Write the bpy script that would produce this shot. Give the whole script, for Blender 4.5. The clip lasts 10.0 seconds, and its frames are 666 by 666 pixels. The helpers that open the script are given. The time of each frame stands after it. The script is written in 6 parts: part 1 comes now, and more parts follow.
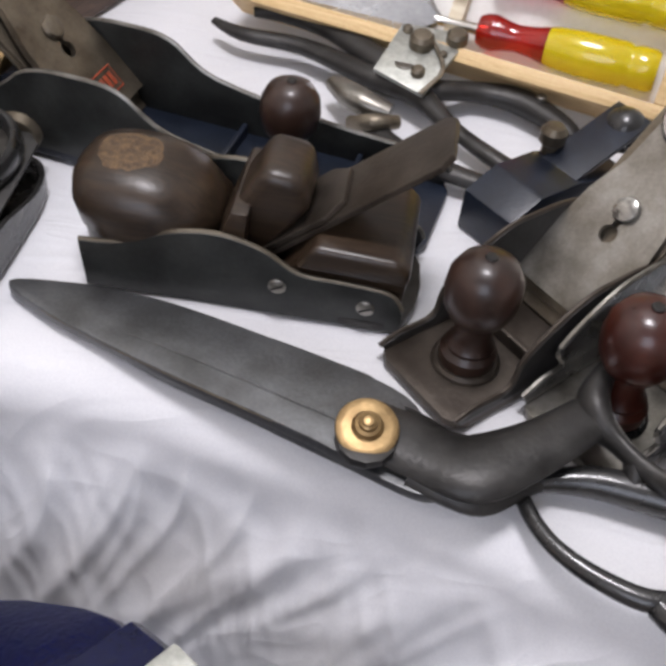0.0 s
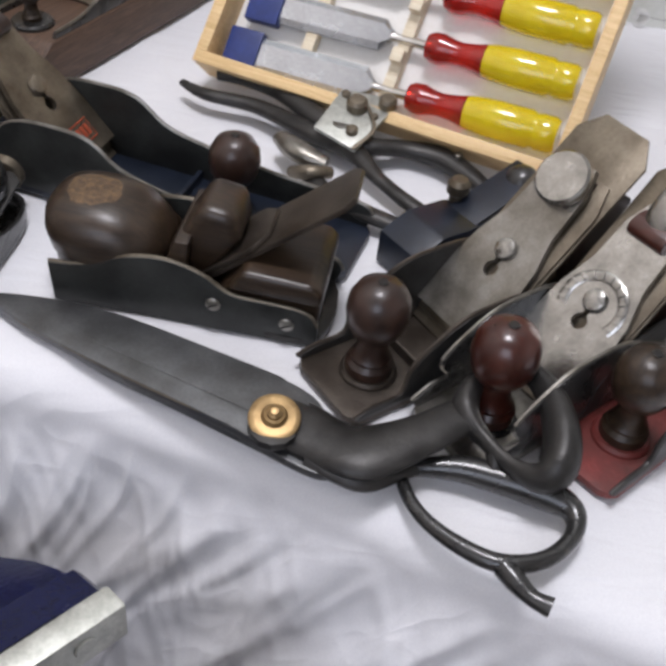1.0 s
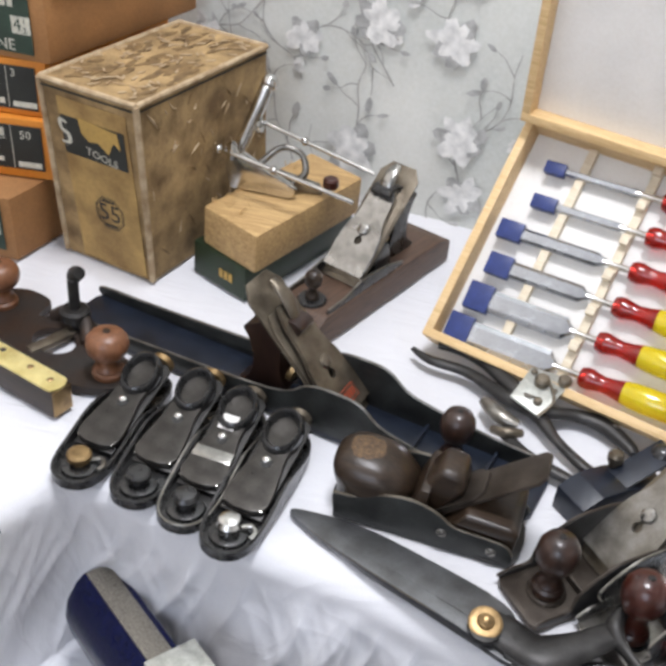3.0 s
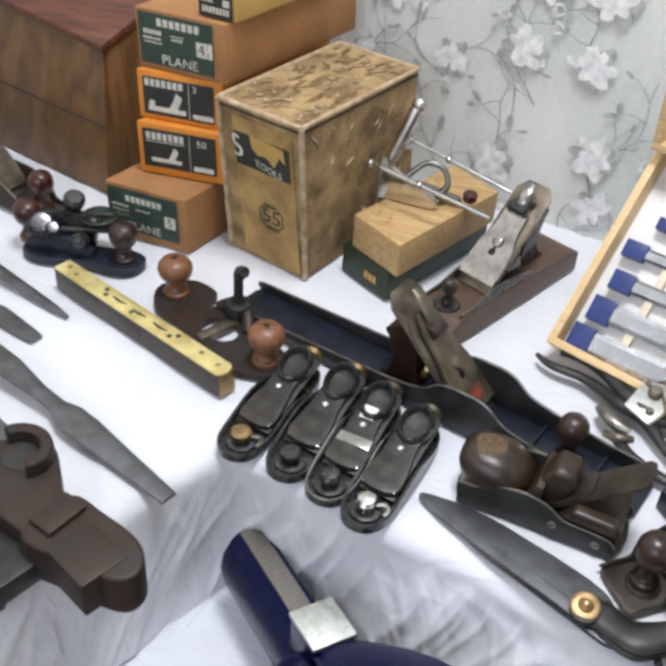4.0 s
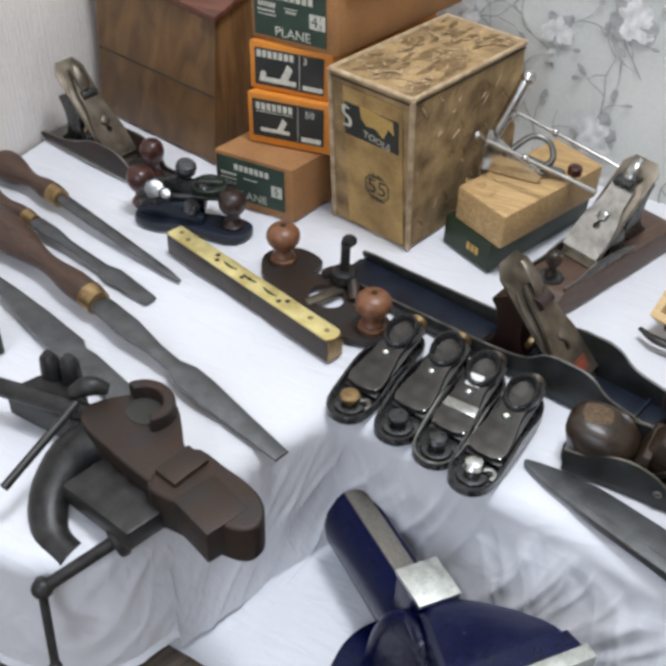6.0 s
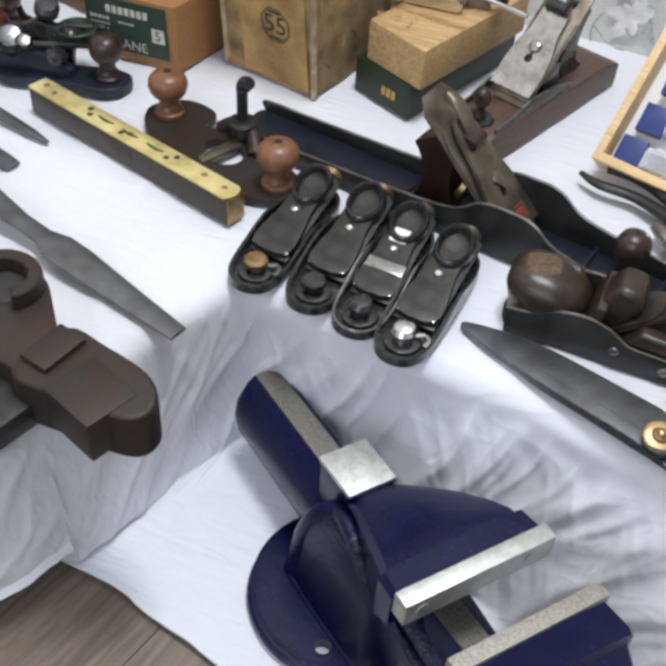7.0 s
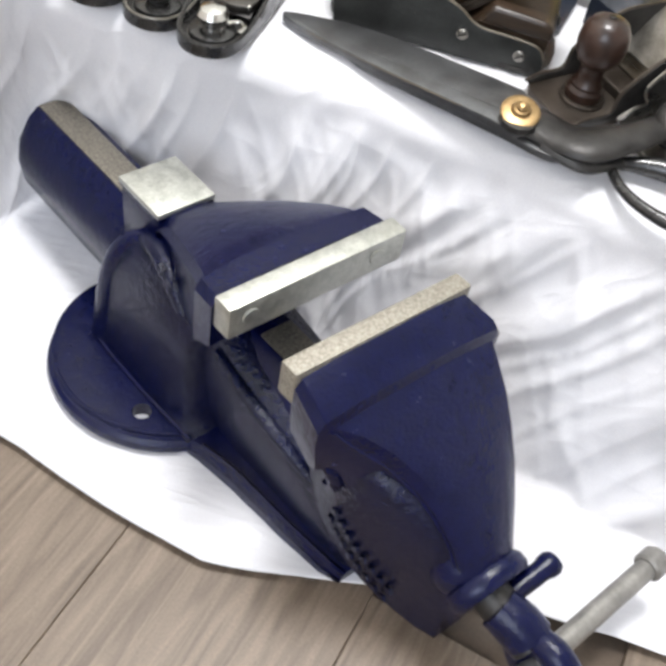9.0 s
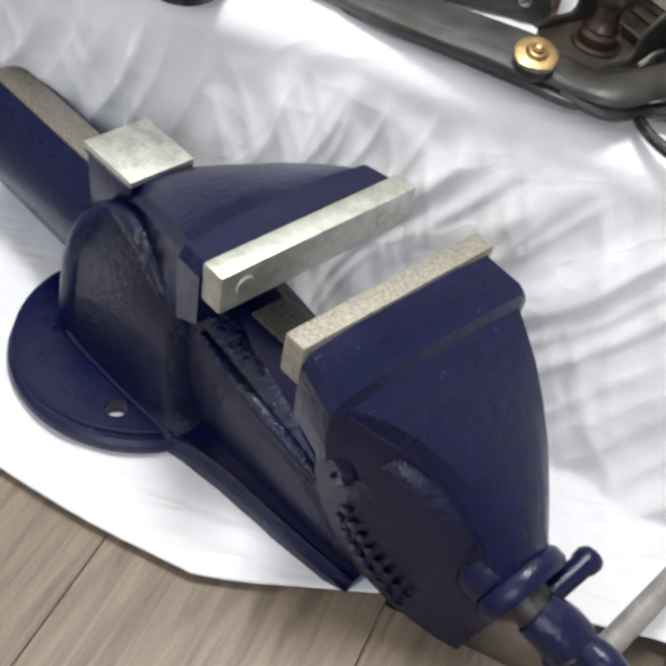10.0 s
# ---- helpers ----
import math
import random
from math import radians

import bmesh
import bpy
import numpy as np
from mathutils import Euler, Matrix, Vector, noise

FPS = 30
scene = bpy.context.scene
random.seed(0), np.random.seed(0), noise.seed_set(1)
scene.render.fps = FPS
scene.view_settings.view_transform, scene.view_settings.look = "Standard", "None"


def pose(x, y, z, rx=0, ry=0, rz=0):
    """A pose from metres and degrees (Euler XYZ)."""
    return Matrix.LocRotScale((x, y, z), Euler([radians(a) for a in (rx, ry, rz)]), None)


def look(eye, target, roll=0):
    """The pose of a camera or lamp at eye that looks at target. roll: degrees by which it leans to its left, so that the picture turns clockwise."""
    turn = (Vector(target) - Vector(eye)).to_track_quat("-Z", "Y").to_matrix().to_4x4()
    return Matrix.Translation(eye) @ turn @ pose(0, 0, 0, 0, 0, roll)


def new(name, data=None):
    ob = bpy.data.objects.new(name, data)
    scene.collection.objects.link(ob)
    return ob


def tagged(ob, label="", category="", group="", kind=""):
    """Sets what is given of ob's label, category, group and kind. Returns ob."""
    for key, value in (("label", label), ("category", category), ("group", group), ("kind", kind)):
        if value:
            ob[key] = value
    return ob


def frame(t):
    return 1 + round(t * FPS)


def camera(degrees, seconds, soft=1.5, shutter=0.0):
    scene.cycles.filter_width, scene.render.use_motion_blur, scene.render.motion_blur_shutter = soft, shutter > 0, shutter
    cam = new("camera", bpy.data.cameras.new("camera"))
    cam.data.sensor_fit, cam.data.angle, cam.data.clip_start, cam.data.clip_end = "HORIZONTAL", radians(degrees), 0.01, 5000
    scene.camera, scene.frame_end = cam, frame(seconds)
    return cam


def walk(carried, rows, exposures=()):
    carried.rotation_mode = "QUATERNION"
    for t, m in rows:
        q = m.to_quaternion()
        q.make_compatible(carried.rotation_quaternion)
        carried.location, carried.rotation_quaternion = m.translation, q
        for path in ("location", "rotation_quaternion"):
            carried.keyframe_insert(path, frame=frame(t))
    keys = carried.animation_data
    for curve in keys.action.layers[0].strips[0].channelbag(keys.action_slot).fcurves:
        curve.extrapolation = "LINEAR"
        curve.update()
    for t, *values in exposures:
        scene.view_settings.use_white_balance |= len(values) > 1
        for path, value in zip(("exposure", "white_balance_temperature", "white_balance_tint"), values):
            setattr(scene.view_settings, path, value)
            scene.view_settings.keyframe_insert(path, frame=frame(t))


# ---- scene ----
cam = camera(37.76, 10.0, soft=3.8)
PATH = [
    (0.0, look((-0.0211, -0.2371, 0.3188), (-0.0158, 0.1141, -0.0370), 6.69)),
    (0.5, look((0.0023, -0.2757, 0.3453), (-0.0043, 0.0827, -0.0032), 6.75)),
    (1.0, look((0.0194, -0.3089, 0.3671), (0.0224, 0.0613, 0.0310), 7.95)),
    (1.5, look((0.0236, -0.3545, 0.4194), (0.0123, 0.0279, 0.0974), 8.22)),
    (2.0, look((0.0172, -0.3913, 0.4895), (-0.0250, 0.0015, 0.1830), 5.46)),
    (2.2, look((0.0090, -0.4066, 0.5096), (-0.0438, -0.0112, 0.2082), 5.24)),
    (3.3, look((-0.0533, -0.4904, 0.6235), (-0.1427, -0.0923, 0.3346), 5.53)),
    (3.5, look((-0.0478, -0.5052, 0.6471), (-0.1524, -0.1119, 0.3566), 4.75)),
    (4.0, look((-0.0440, -0.5452, 0.6839), (-0.1745, -0.1732, 0.3763), 3.96)),
    (4.5, look((-0.0465, -0.5647, 0.7038), (-0.2026, -0.2023, 0.3967), 2.82)),
    (5.0, look((-0.0521, -0.5798, 0.7142), (-0.2285, -0.2236, 0.4109), 2.18)),
    (5.2, look((-0.0606, -0.5894, 0.7123), (-0.2332, -0.2271, 0.4141), 2.83)),
    (6.3, look((-0.0832, -0.5820, 0.6662), (-0.2282, -0.2399, 0.3317), 2.63)),
    (6.5, look((-0.0920, -0.5717, 0.6419), (-0.2229, -0.2344, 0.2968), 3.57)),
    (7.0, look((-0.0993, -0.5101, 0.5643), (-0.2017, -0.1701, 0.2123), 4.35)),
    (7.5, look((-0.1059, -0.4746, 0.4588), (-0.1641, -0.1316, 0.0997), 6.74)),
    (8.0, look((-0.0841, -0.4961, 0.4277), (-0.1202, -0.1636, 0.0560), 9.16)),
    (8.5, look((-0.0750, -0.5031, 0.4037), (-0.0940, -0.1718, 0.0297), 11.21)),
    (9.0, look((-0.0674, -0.5083, 0.3824), (-0.0788, -0.1853, 0.0009), 11.81)),
    (9.5, look((-0.0684, -0.5007, 0.3615), (-0.0696, -0.1778, -0.0202), 12.52)),
    (10.0, look((-0.0870, -0.4823, 0.3117), (-0.0797, -0.1505, -0.0623), 12.49)),
]
EXPOSURES = [(0.0, -0.08, 6100, 16), (1.0, -0.17, 6000, 15), (1.5, -0.12, 6000, 15), (2.0, 0.10, 6000, 14), (3.5, 0.16, 5850, 11), (4.2, 0.14, 5800, 10), (5.0, 0.0, 5800, 10), (6.5, 0.02, 5700, 9), (7.5, 0.16, 5850, 10), (8.0, 0.34, 6050, 10), (8.5, 0.50, 6120, 10), (9.0, 0.62, 6180, 10), (9.5, 0.68, 6200, 9), (10.0, 0.44, 6200, 9)]
walk(cam, PATH, EXPOSURES)

# ---- light: a closed room with one ceiling lamp and a window behind the viewer ----
world = bpy.data.worlds.new("world")
scene.world = world
world.use_nodes = True
world.node_tree.nodes["Background"].inputs[0].default_value = (0.75, 0.82, 1.0, 1)
world.node_tree.nodes["Background"].inputs[1].default_value = 0.3
TABLE, FLOOR = 0.0, -0.219


def area_lamp(name, eye, target, sx, sy, watts, colour):
    data = bpy.data.lights.new(name, "AREA")
    data.shape, data.size, data.size_y, data.energy, data.color = "RECTANGLE", sx, sy, watts, colour
    ob = new(name, data)
    ob.matrix_world = look(eye, target)
    return ob


area_lamp("ceiling_lamp", (-0.10, 0.05, 2.08), (-0.10, 0.02, 0), 0.45, 0.45, 31, (1.0, 0.96, 0.92))
area_lamp("window_light", (-0.45, -2.15, 1.30), (-0.35, 0.1, 0.0), 1.25, 1.4, 19, (0.92, 0.95, 1.0))


# ---- materials ----
def mat(name, colour, rough=0.5, metal=0.0, vary=0.25, scale=40.0, fine=400.0, bump=0.1, dist=0.0006, second=None, spots=0.0, coat=0.0, rough_vary=0.15):
    m = bpy.data.materials.new(name)
    m.use_nodes = True
    nt = m.node_tree
    b = nt.nodes["Principled BSDF"]
    tc = nt.nodes.new("ShaderNodeTexCoord")
    n1 = nt.nodes.new("ShaderNodeTexNoise")
    n2 = nt.nodes.new("ShaderNodeTexNoise")
    n1.inputs["Scale"].default_value, n1.inputs["Detail"].default_value = scale, 6
    n2.inputs["Scale"].default_value, n2.inputs["Detail"].default_value = fine, 4
    nt.links.new(tc.outputs["Object"], n1.inputs["Vector"])
    nt.links.new(tc.outputs["Object"], n2.inputs["Vector"])
    ramp = nt.nodes.new("ShaderNodeValToRGB")
    two = second or tuple(c * (1 - vary) for c in colour)
    one = tuple(min(1, c * (1 + vary * 0.5)) for c in colour)
    ramp.color_ramp.elements[0].position, ramp.color_ramp.elements[1].position = 0.32 + spots * 0.1, 0.68
    ramp.color_ramp.elements[0].color, ramp.color_ramp.elements[1].color = (*two, 1), (*one, 1)
    nt.links.new(n1.outputs["Fac"], ramp.inputs["Fac"])
    mix = nt.nodes.new("ShaderNodeMix")
    mix.data_type, mix.blend_type = "RGBA", "OVERLAY"
    mix.inputs["Factor"].default_value = 0.25
    nt.links.new(ramp.outputs["Color"], mix.inputs[6])
    nt.links.new(n2.outputs["Fac"], mix.inputs[7])
    nt.links.new(mix.outputs[2], b.inputs["Base Color"])
    mr = nt.nodes.new("ShaderNodeMapRange")
    mr.inputs["To Min"].default_value, mr.inputs["To Max"].default_value = max(0.04, rough - rough_vary), min(1, rough + rough_vary)
    nt.links.new(n1.outputs["Fac"], mr.inputs["Value"])
    nt.links.new(mr.outputs["Result"], b.inputs["Roughness"])
    b.inputs["Metallic"].default_value = metal
    b.inputs["Coat Weight"].default_value = coat
    bp = nt.nodes.new("ShaderNodeBump")
    bp.inputs["Strength"].default_value, bp.inputs["Distance"].default_value = bump, dist
    add = nt.nodes.new("ShaderNodeMath")
    nt.links.new(n1.outputs["Fac"], add.inputs[0])
    nt.links.new(n2.outputs["Fac"], add.inputs[1])
    nt.links.new(add.outputs[0], bp.inputs["Height"])
    nt.links.new(bp.outputs["Normal"], b.inputs["Normal"])
    return m


def grain(name, dark, light, rough=0.5, along=(1, 12, 12), scale=14.0, bump=0.15, coat=0.0, per_object=False):
    """Wood with its grain along local x."""
    m = mat(name, light, rough, 0, 0.2, scale, 500, bump, 0.0005, coat=coat, rough_vary=0.05)
    nt = m.node_tree
    n1 = [n for n in nt.nodes if n.type == "TEX_NOISE"][0]
    tc = [n for n in nt.nodes if n.type == "TEX_COORD"][0]
    mp = nt.nodes.new("ShaderNodeMapping")
    mp.inputs["Scale"].default_value = along
    nt.links.new(tc.outputs["Object"], mp.inputs["Vector"])
    nt.links.new(mp.outputs["Vector"], n1.inputs["Vector"])
    if per_object:
        info = nt.nodes.new("ShaderNodeObjectInfo")
        mul = nt.nodes.new("ShaderNodeMath")
        mul.operation = "MULTIPLY"
        mul.inputs[1].default_value = 7.0
        nt.links.new(info.outputs["Random"], mul.inputs[0])
        com = nt.nodes.new("ShaderNodeCombineXYZ")
        for k in range(3):
            nt.links.new(mul.outputs[0], com.inputs[k])
        nt.links.new(com.outputs[0], mp.inputs["Location"])
    r = [n for n in nt.nodes if n.type == "VALTORGB"][0]
    r.color_ramp.elements[0].color, r.color_ramp.elements[1].color = (*dark, 1), (*light, 1)
    n1.inputs["Distortion"].default_value = 1.2
    return m


def cloth_material():
    m = mat("white_cotton", (0.72, 0.72, 0.745), 0.9, 0, 0.03, 6, 900, 0.2, 0.0004)
    nt = m.node_tree
    b = nt.nodes["Principled BSDF"]
    b.inputs["Sheen Weight"].default_value = 0.1
    tc = [n for n in nt.nodes if n.type == "TEX_COORD"][0]
    last = [n for n in nt.nodes if n.type == "BUMP"][0]
    # crisp crumple lines at two sizes, running in two directions
    for turn, squeeze, scale, dist, strength in ((0.95, (0.55, 2.2, 0.8), 7.0, 0.026, 0.22), (0.30, (0.6, 2.2, 0.9), 27.0, 0.0068, 0.45)):
        mp = nt.nodes.new("ShaderNodeMapping")
        mp.inputs["Rotation"].default_value, mp.inputs["Scale"].default_value = (0.3, 0.2, turn), squeeze
        n3 = nt.nodes.new("ShaderNodeTexNoise")
        n3.inputs["Scale"].default_value, n3.inputs["Detail"].default_value, n3.inputs["Distortion"].default_value = scale, 1.6, 0.4
        sub, ab, b2 = nt.nodes.new("ShaderNodeMath"), nt.nodes.new("ShaderNodeMath"), nt.nodes.new("ShaderNodeBump")
        sub.operation, ab.operation = "SUBTRACT", "ABSOLUTE"
        sub.inputs[1].default_value = 0.5
        b2.invert = True
        b2.inputs["Strength"].default_value, b2.inputs["Distance"].default_value = strength, dist
        nt.links.new(tc.outputs["Object"], mp.inputs["Vector"])
        nt.links.new(mp.outputs["Vector"], n3.inputs["Vector"])
        nt.links.new(n3.outputs["Fac"], sub.inputs[0])
        nt.links.new(sub.outputs[0], ab.inputs[0])
        nt.links.new(ab.outputs[0], b2.inputs["Height"])
        nt.links.new(last.outputs["Normal"], b2.inputs["Normal"])
        last = b2
    nt.links.new(last.outputs["Normal"], b.inputs["Normal"])
    return m


def glassy(name, colour, rough=0.12, clear=0.72):
    m = mat(name, colour, rough, 0, 0.12, 60, 300, 0.04, 0.0003, coat=0.4)
    b = m.node_tree.nodes["Principled BSDF"]
    b.inputs["Transmission Weight"].default_value = clear
    b.inputs["IOR"].default_value = 1.47
    return m


M = dict(
    cloth=cloth_material(),
    blue=mat("blue_enamel", (0.0021, 0.0040, 0.0340), 0.24, 0, 0.18, 110, 380, 0.42, 0.0009, coat=0.0, rough_vary=0.08),
    blue_rough=mat("rough_blue_enamel", (0.0020, 0.0037, 0.0270), 0.22, 0, 0.25, 170, 330, 0.9, 0.0016, coat=0.1, rough_vary=0.08),
    deckiron=mat("brown_patinated_iron", (0.075, 0.062, 0.050), 0.42, 0.6, 0.35, 45, 400, 0.3, second=(0.045, 0.035, 0.027)),
    bare=mat("ground_steel", (0.50, 0.51, 0.47), 0.45, 0.8, 0.2, 160, 600, 0.25, second=(0.40, 0.405, 0.37)),
    serrated=mat("pitted_steel", (0.36, 0.34, 0.29), 0.55, 0.7, 0.4, 520, 1100, 0.6, 0.0008, second=(0.24, 0.22, 0.185)),
    strip=mat("dark_pitted_steel", (0.23, 0.212, 0.175), 0.5, 0.7, 0.4, 560, 1100, 0.7, 0.0008, second=(0.11, 0.10, 0.085)),
    iron=mat("dark_cast_iron", (0.044, 0.042, 0.040), 0.42, 0.55, 0.4, 70, 500, 0.3),
    cheek=mat("blackened_steel", (0.038, 0.040, 0.038), 0.40, 0.45, 0.45, 38, 400, 0.25, second=(0.020, 0.021, 0.020)),
    rust=mat("rusty_iron", (0.030, 0.0265, 0.024), 0.50, 0.45, 0.5, 30, 300, 0.6, second=(0.046, 0.026, 0.016)),
    japan=mat("black_japanning", (0.021, 0.0205, 0.020), 0.28, 0, 0.3, 80, 400, 0.25, coat=0.3),
    navy=mat("blue_black_japanning", (0.010, 0.0145, 0.026), 0.38, 0, 0.4, 50, 400, 0.25),
    steel=mat("worn_steel", (0.27, 0.26, 0.238), 0.36, 0.9, 0.4, 60, 600, 0.2, second=(0.175, 0.162, 0.138)),
    oldsteel=mat("patinated_steel", (0.195, 0.168, 0.128), 0.42, 0.8, 0.4, 45, 500, 0.25, second=(0.105, 0.086, 0.062)),
    blade=mat("dark_blade_steel", (0.135, 0.138, 0.142), 0.42, 0.8, 0.35, 55, 600, 0.3, second=(0.105, 0.106, 0.106)),
    blockcap=mat("grey_lever_cap", (0.060, 0.055, 0.049), 0.34, 0.6, 0.4, 60, 500, 0.2, second=(0.036, 0.033, 0.029)),
    chrome=mat("nickel_plate", (0.66, 0.65, 0.62), 0.16, 1.0, 0.2, 60, 300, 0.08),
    polished=mat("polished_lever_cap", (0.40, 0.39, 0.365), 0.24, 0.95, 0.35, 70, 500, 0.12),
    brass=mat("worn_brass", (0.37, 0.255, 0.122), 0.38, 0.9, 0.35, 90, 500, 0.15, second=(0.22, 0.145, 0.068)),
    brass_bright=mat("bright_brass", (0.86, 0.76, 0.36), 0.42, 0.65, 0.25, 40, 500, 0.12, second=(0.66, 0.54, 0.20)),
    rosewood=grain("dark_rosewood", (0.017, 0.0085, 0.006), (0.036, 0.017, 0.011), 0.36, (2, 2, 0.6), 26, 0.08, 0.15),
    redwood=grain("red_stained_wood", (0.034, 0.008, 0.005), (0.066, 0.017, 0.010), 0.30, (2, 2, 0.6), 26, 0.08, 0.25),
    beech=grain("worn_beech", (0.145, 0.060, 0.027), (0.225, 0.098, 0.045), 0.38, (6, 6, 1.5), 30, 0.1),
    handle=grain("oiled_handle_wood", (0.045, 0.025, 0.016), (0.092, 0.050, 0.031), 0.50, (1, 8, 8), 26, 0.15),
    bodywood=grain("old_brown_wood", (0.055, 0.032, 0.020), (0.12, 0.07, 0.045), 0.5, (1, 10, 10), 30, 0.25),
    infill=grain("dark_infill_wood", (0.015, 0.0095, 0.006), (0.042, 0.026, 0.015), 0.34, (1, 7, 7), 28, 0.2),
    chest=grain("mahogany_chest", (0.095, 0.050, 0.018), (0.205, 0.110, 0.040), 0.42, (1.2, 9, 1.2), 9, 0.15),
    rack=grain("pale_rack_wood", (0.66, 0.56, 0.40), (0.78, 0.70, 0.54), 0.6, (1, 14, 14), 22, 0.1),
    pine=grain("pale_pine", (0.62, 0.42, 0.19), (0.78, 0.57, 0.30), 0.5, (1, 14, 14), 22, 0.1),
    blockwood=grain("softwood_block", (0.36, 0.22, 0.085), (0.58, 0.39, 0.17), 0.6, (1, 10, 10), 26, 0.2),
    card=mat("brown_carton", (0.33, 0.160, 0.054), 0.75, 0, 0.18, 18, 300, 0.2),
    orange=mat("orange_carton", (0.66, 0.235, 0.020), 0.6, 0, 0.12, 18, 300, 0.15),
    ochre=mat("yellowed_carton", (0.52, 0.335, 0.090), 0.7, 0, 0.2, 20, 300, 0.2),
    oldcard=mat("scuffed_old_carton", (0.36, 0.245, 0.110), 0.85, 0, 0.5, 26, 240, 0.6, 0.0015, second=(0.135, 0.082, 0.032)),
    worn=mat("bare_worn_card", (0.46, 0.36, 0.23), 0.9, 0, 0.35, 60, 300, 0.7, 0.0012, second=(0.30, 0.20, 0.10)),
    green=mat("green_label", (0.030, 0.055, 0.036), 0.6, 0, 0.25, 50, 300, 0.1),
    black=mat("black_label", (0.022, 0.024, 0.020), 0.6, 0, 0.3, 50, 300, 0.1),
    # black for print and joints, and for painted shade in the clamp vice's hollow
    ink_and_shade=mat("print_joint_and_shade_black", (0.03, 0.028, 0.022), 0.7, 0, 0.3, 200, 500, 0.05),
    cream=mat("cream_print", (0.62, 0.60, 0.50), 0.7, 0, 0.2, 150, 500, 0.05),
    plaster=mat("cream_woodchip_paper", (0.85, 0.80, 0.74), 0.9, 0, 0.08, 8, 120, 0.5, 0.003),
    paper=mat("silver_wallpaper", (0.71, 0.712, 0.665), 0.50, 0.0, 0.16, 4.5, 200, 0.1, second=(0.58, 0.60, 0.565)),
    petal=mat("printed_petal", (0.86, 0.85, 0.82), 0.55, 0, 0.22, 70, 300, 0.05, second=(0.60, 0.60, 0.58)),
    twig=mat("printed_twig", (0.40, 0.39, 0.37), 0.6, 0, 0.4, 80, 300, 0.05),
    shade=mat("printed_leaf", (0.47, 0.47, 0.455), 0.6, 0, 0.3, 70, 300, 0.05),
    tanpaper=mat("stained_tan_paper", (0.42, 0.275, 0.095), 0.75, 0, 0.35, 28, 260, 0.35, 0.001, second=(0.26, 0.155, 0.05)),
    endgrain=mat("worn_end_grain", (0.13, 0.080, 0.038), 0.7, 0, 0.5, 320, 700, 0.9, 0.0012, second=(0.055, 0.033, 0.018)),
    redprint=mat("red_orange_print", (0.34, 0.060, 0.022), 0.6, 0, 0.3, 120, 400, 0.1),
    felt=mat("white_tray_card", (0.82, 0.80, 0.76), 0.8, 0, 0.05, 20, 300, 0.05),
    cap_blue=mat("blue_plastic_guard", (0.018, 0.035, 0.16), 0.4, 0, 0.2, 60, 300, 0.1),
    red=glassy("red_acetate", (0.56, 0.020, 0.010)),
    yellow=glassy("yellow_acetate", (1.0, 0.78, 0.012), 0.12, 0.45),
    redpaint=mat("worn_red_paint", (0.15, 0.024, 0.020), 0.5, 0, 0.5, 60, 400, 0.4, second=(0.09, 0.02, 0.016)),
    pegrey=mat("dull_grey_metal", (0.30, 0.29, 0.27), 0.5, 0.6, 0.25, 60, 300, 0.25),
    darkgreen=mat("dark_green_paint", (0.016, 0.030, 0.012), 0.5, 0, 0.3, 60, 300, 0.3),
    white_wall=mat("white_paint", (0.78, 0.77, 0.75), 0.9, 0, 0.05, 6, 100, 0.1),
    plank=grain("grey_oak_laminate", (0.125, 0.094, 0.068), (0.235, 0.184, 0.138), 0.45, (1.0, 11, 11), 9, 0.12, 0, True),
    gap=mat("plank_gap", (0.10, 0.075, 0.055), 0.8),
)


# ---- building ----
for key in ("blue", "blue_rough"):
    M[key].node_tree.nodes["Principled BSDF"].inputs["Specular IOR Level"].default_value = 0.34


def link_mesh(name, bm, material, parent=None, smooth=35):
    me = bpy.data.meshes.new(name)
    bmesh.ops.recalc_face_normals(bm, faces=bm.faces)
    bm.to_mesh(me)
    bm.free()
    if smooth:
        me.shade_smooth()
        me.set_sharp_from_angle(angle=radians(smooth))
    me.materials.append(M[material] if isinstance(material, str) else material)
    ob = new(name, me)
    ob.parent = parent
    return ob


def part(name, bm, material, parent, label="", smooth=35):
    ob = link_mesh(name, bm, material, parent, smooth)
    return tagged(ob, label) if label else ob


def thing(name, label, category, m=None, group="", kind=""):
    ob = new(name)
    ob.empty_display_size = 0.02
    ob.matrix_world = m or Matrix()
    return tagged(ob, label, category, group, kind)


def curve2(pts, closed=True, k=4):
    """Catmull-Rom smoothing of a few control points of any dimension."""
    n, out = len(pts), []
    for i in range(n if closed else n - 1):
        p = [Vector(pts[(i + d) % n] if closed else pts[min(max(i + d, 0), n - 1)]) for d in (-1, 0, 1, 2)]
        for j in range(k):
            t = j / k
            out.append(0.5 * ((2 * p[1]) + (p[2] - p[0]) * t + (2 * p[0] - 5 * p[1] + 4 * p[2] - p[3]) * t * t + (3 * p[1] - p[0] - 3 * p[2] + p[3]) * t**3))
    if not closed:
        out.append(Vector(pts[-1]))
    return out


def bevel(bm, w, seg=2, angle=25):
    if w:
        es = [e for e in bm.edges if len(e.link_faces) == 2 and e.calc_face_angle(0) > radians(angle)]
        bmesh.ops.bevel(bm, geom=es, offset=w, segments=seg, profile=0.6, affect="EDGES", clamp_overlap=True)
    return bm


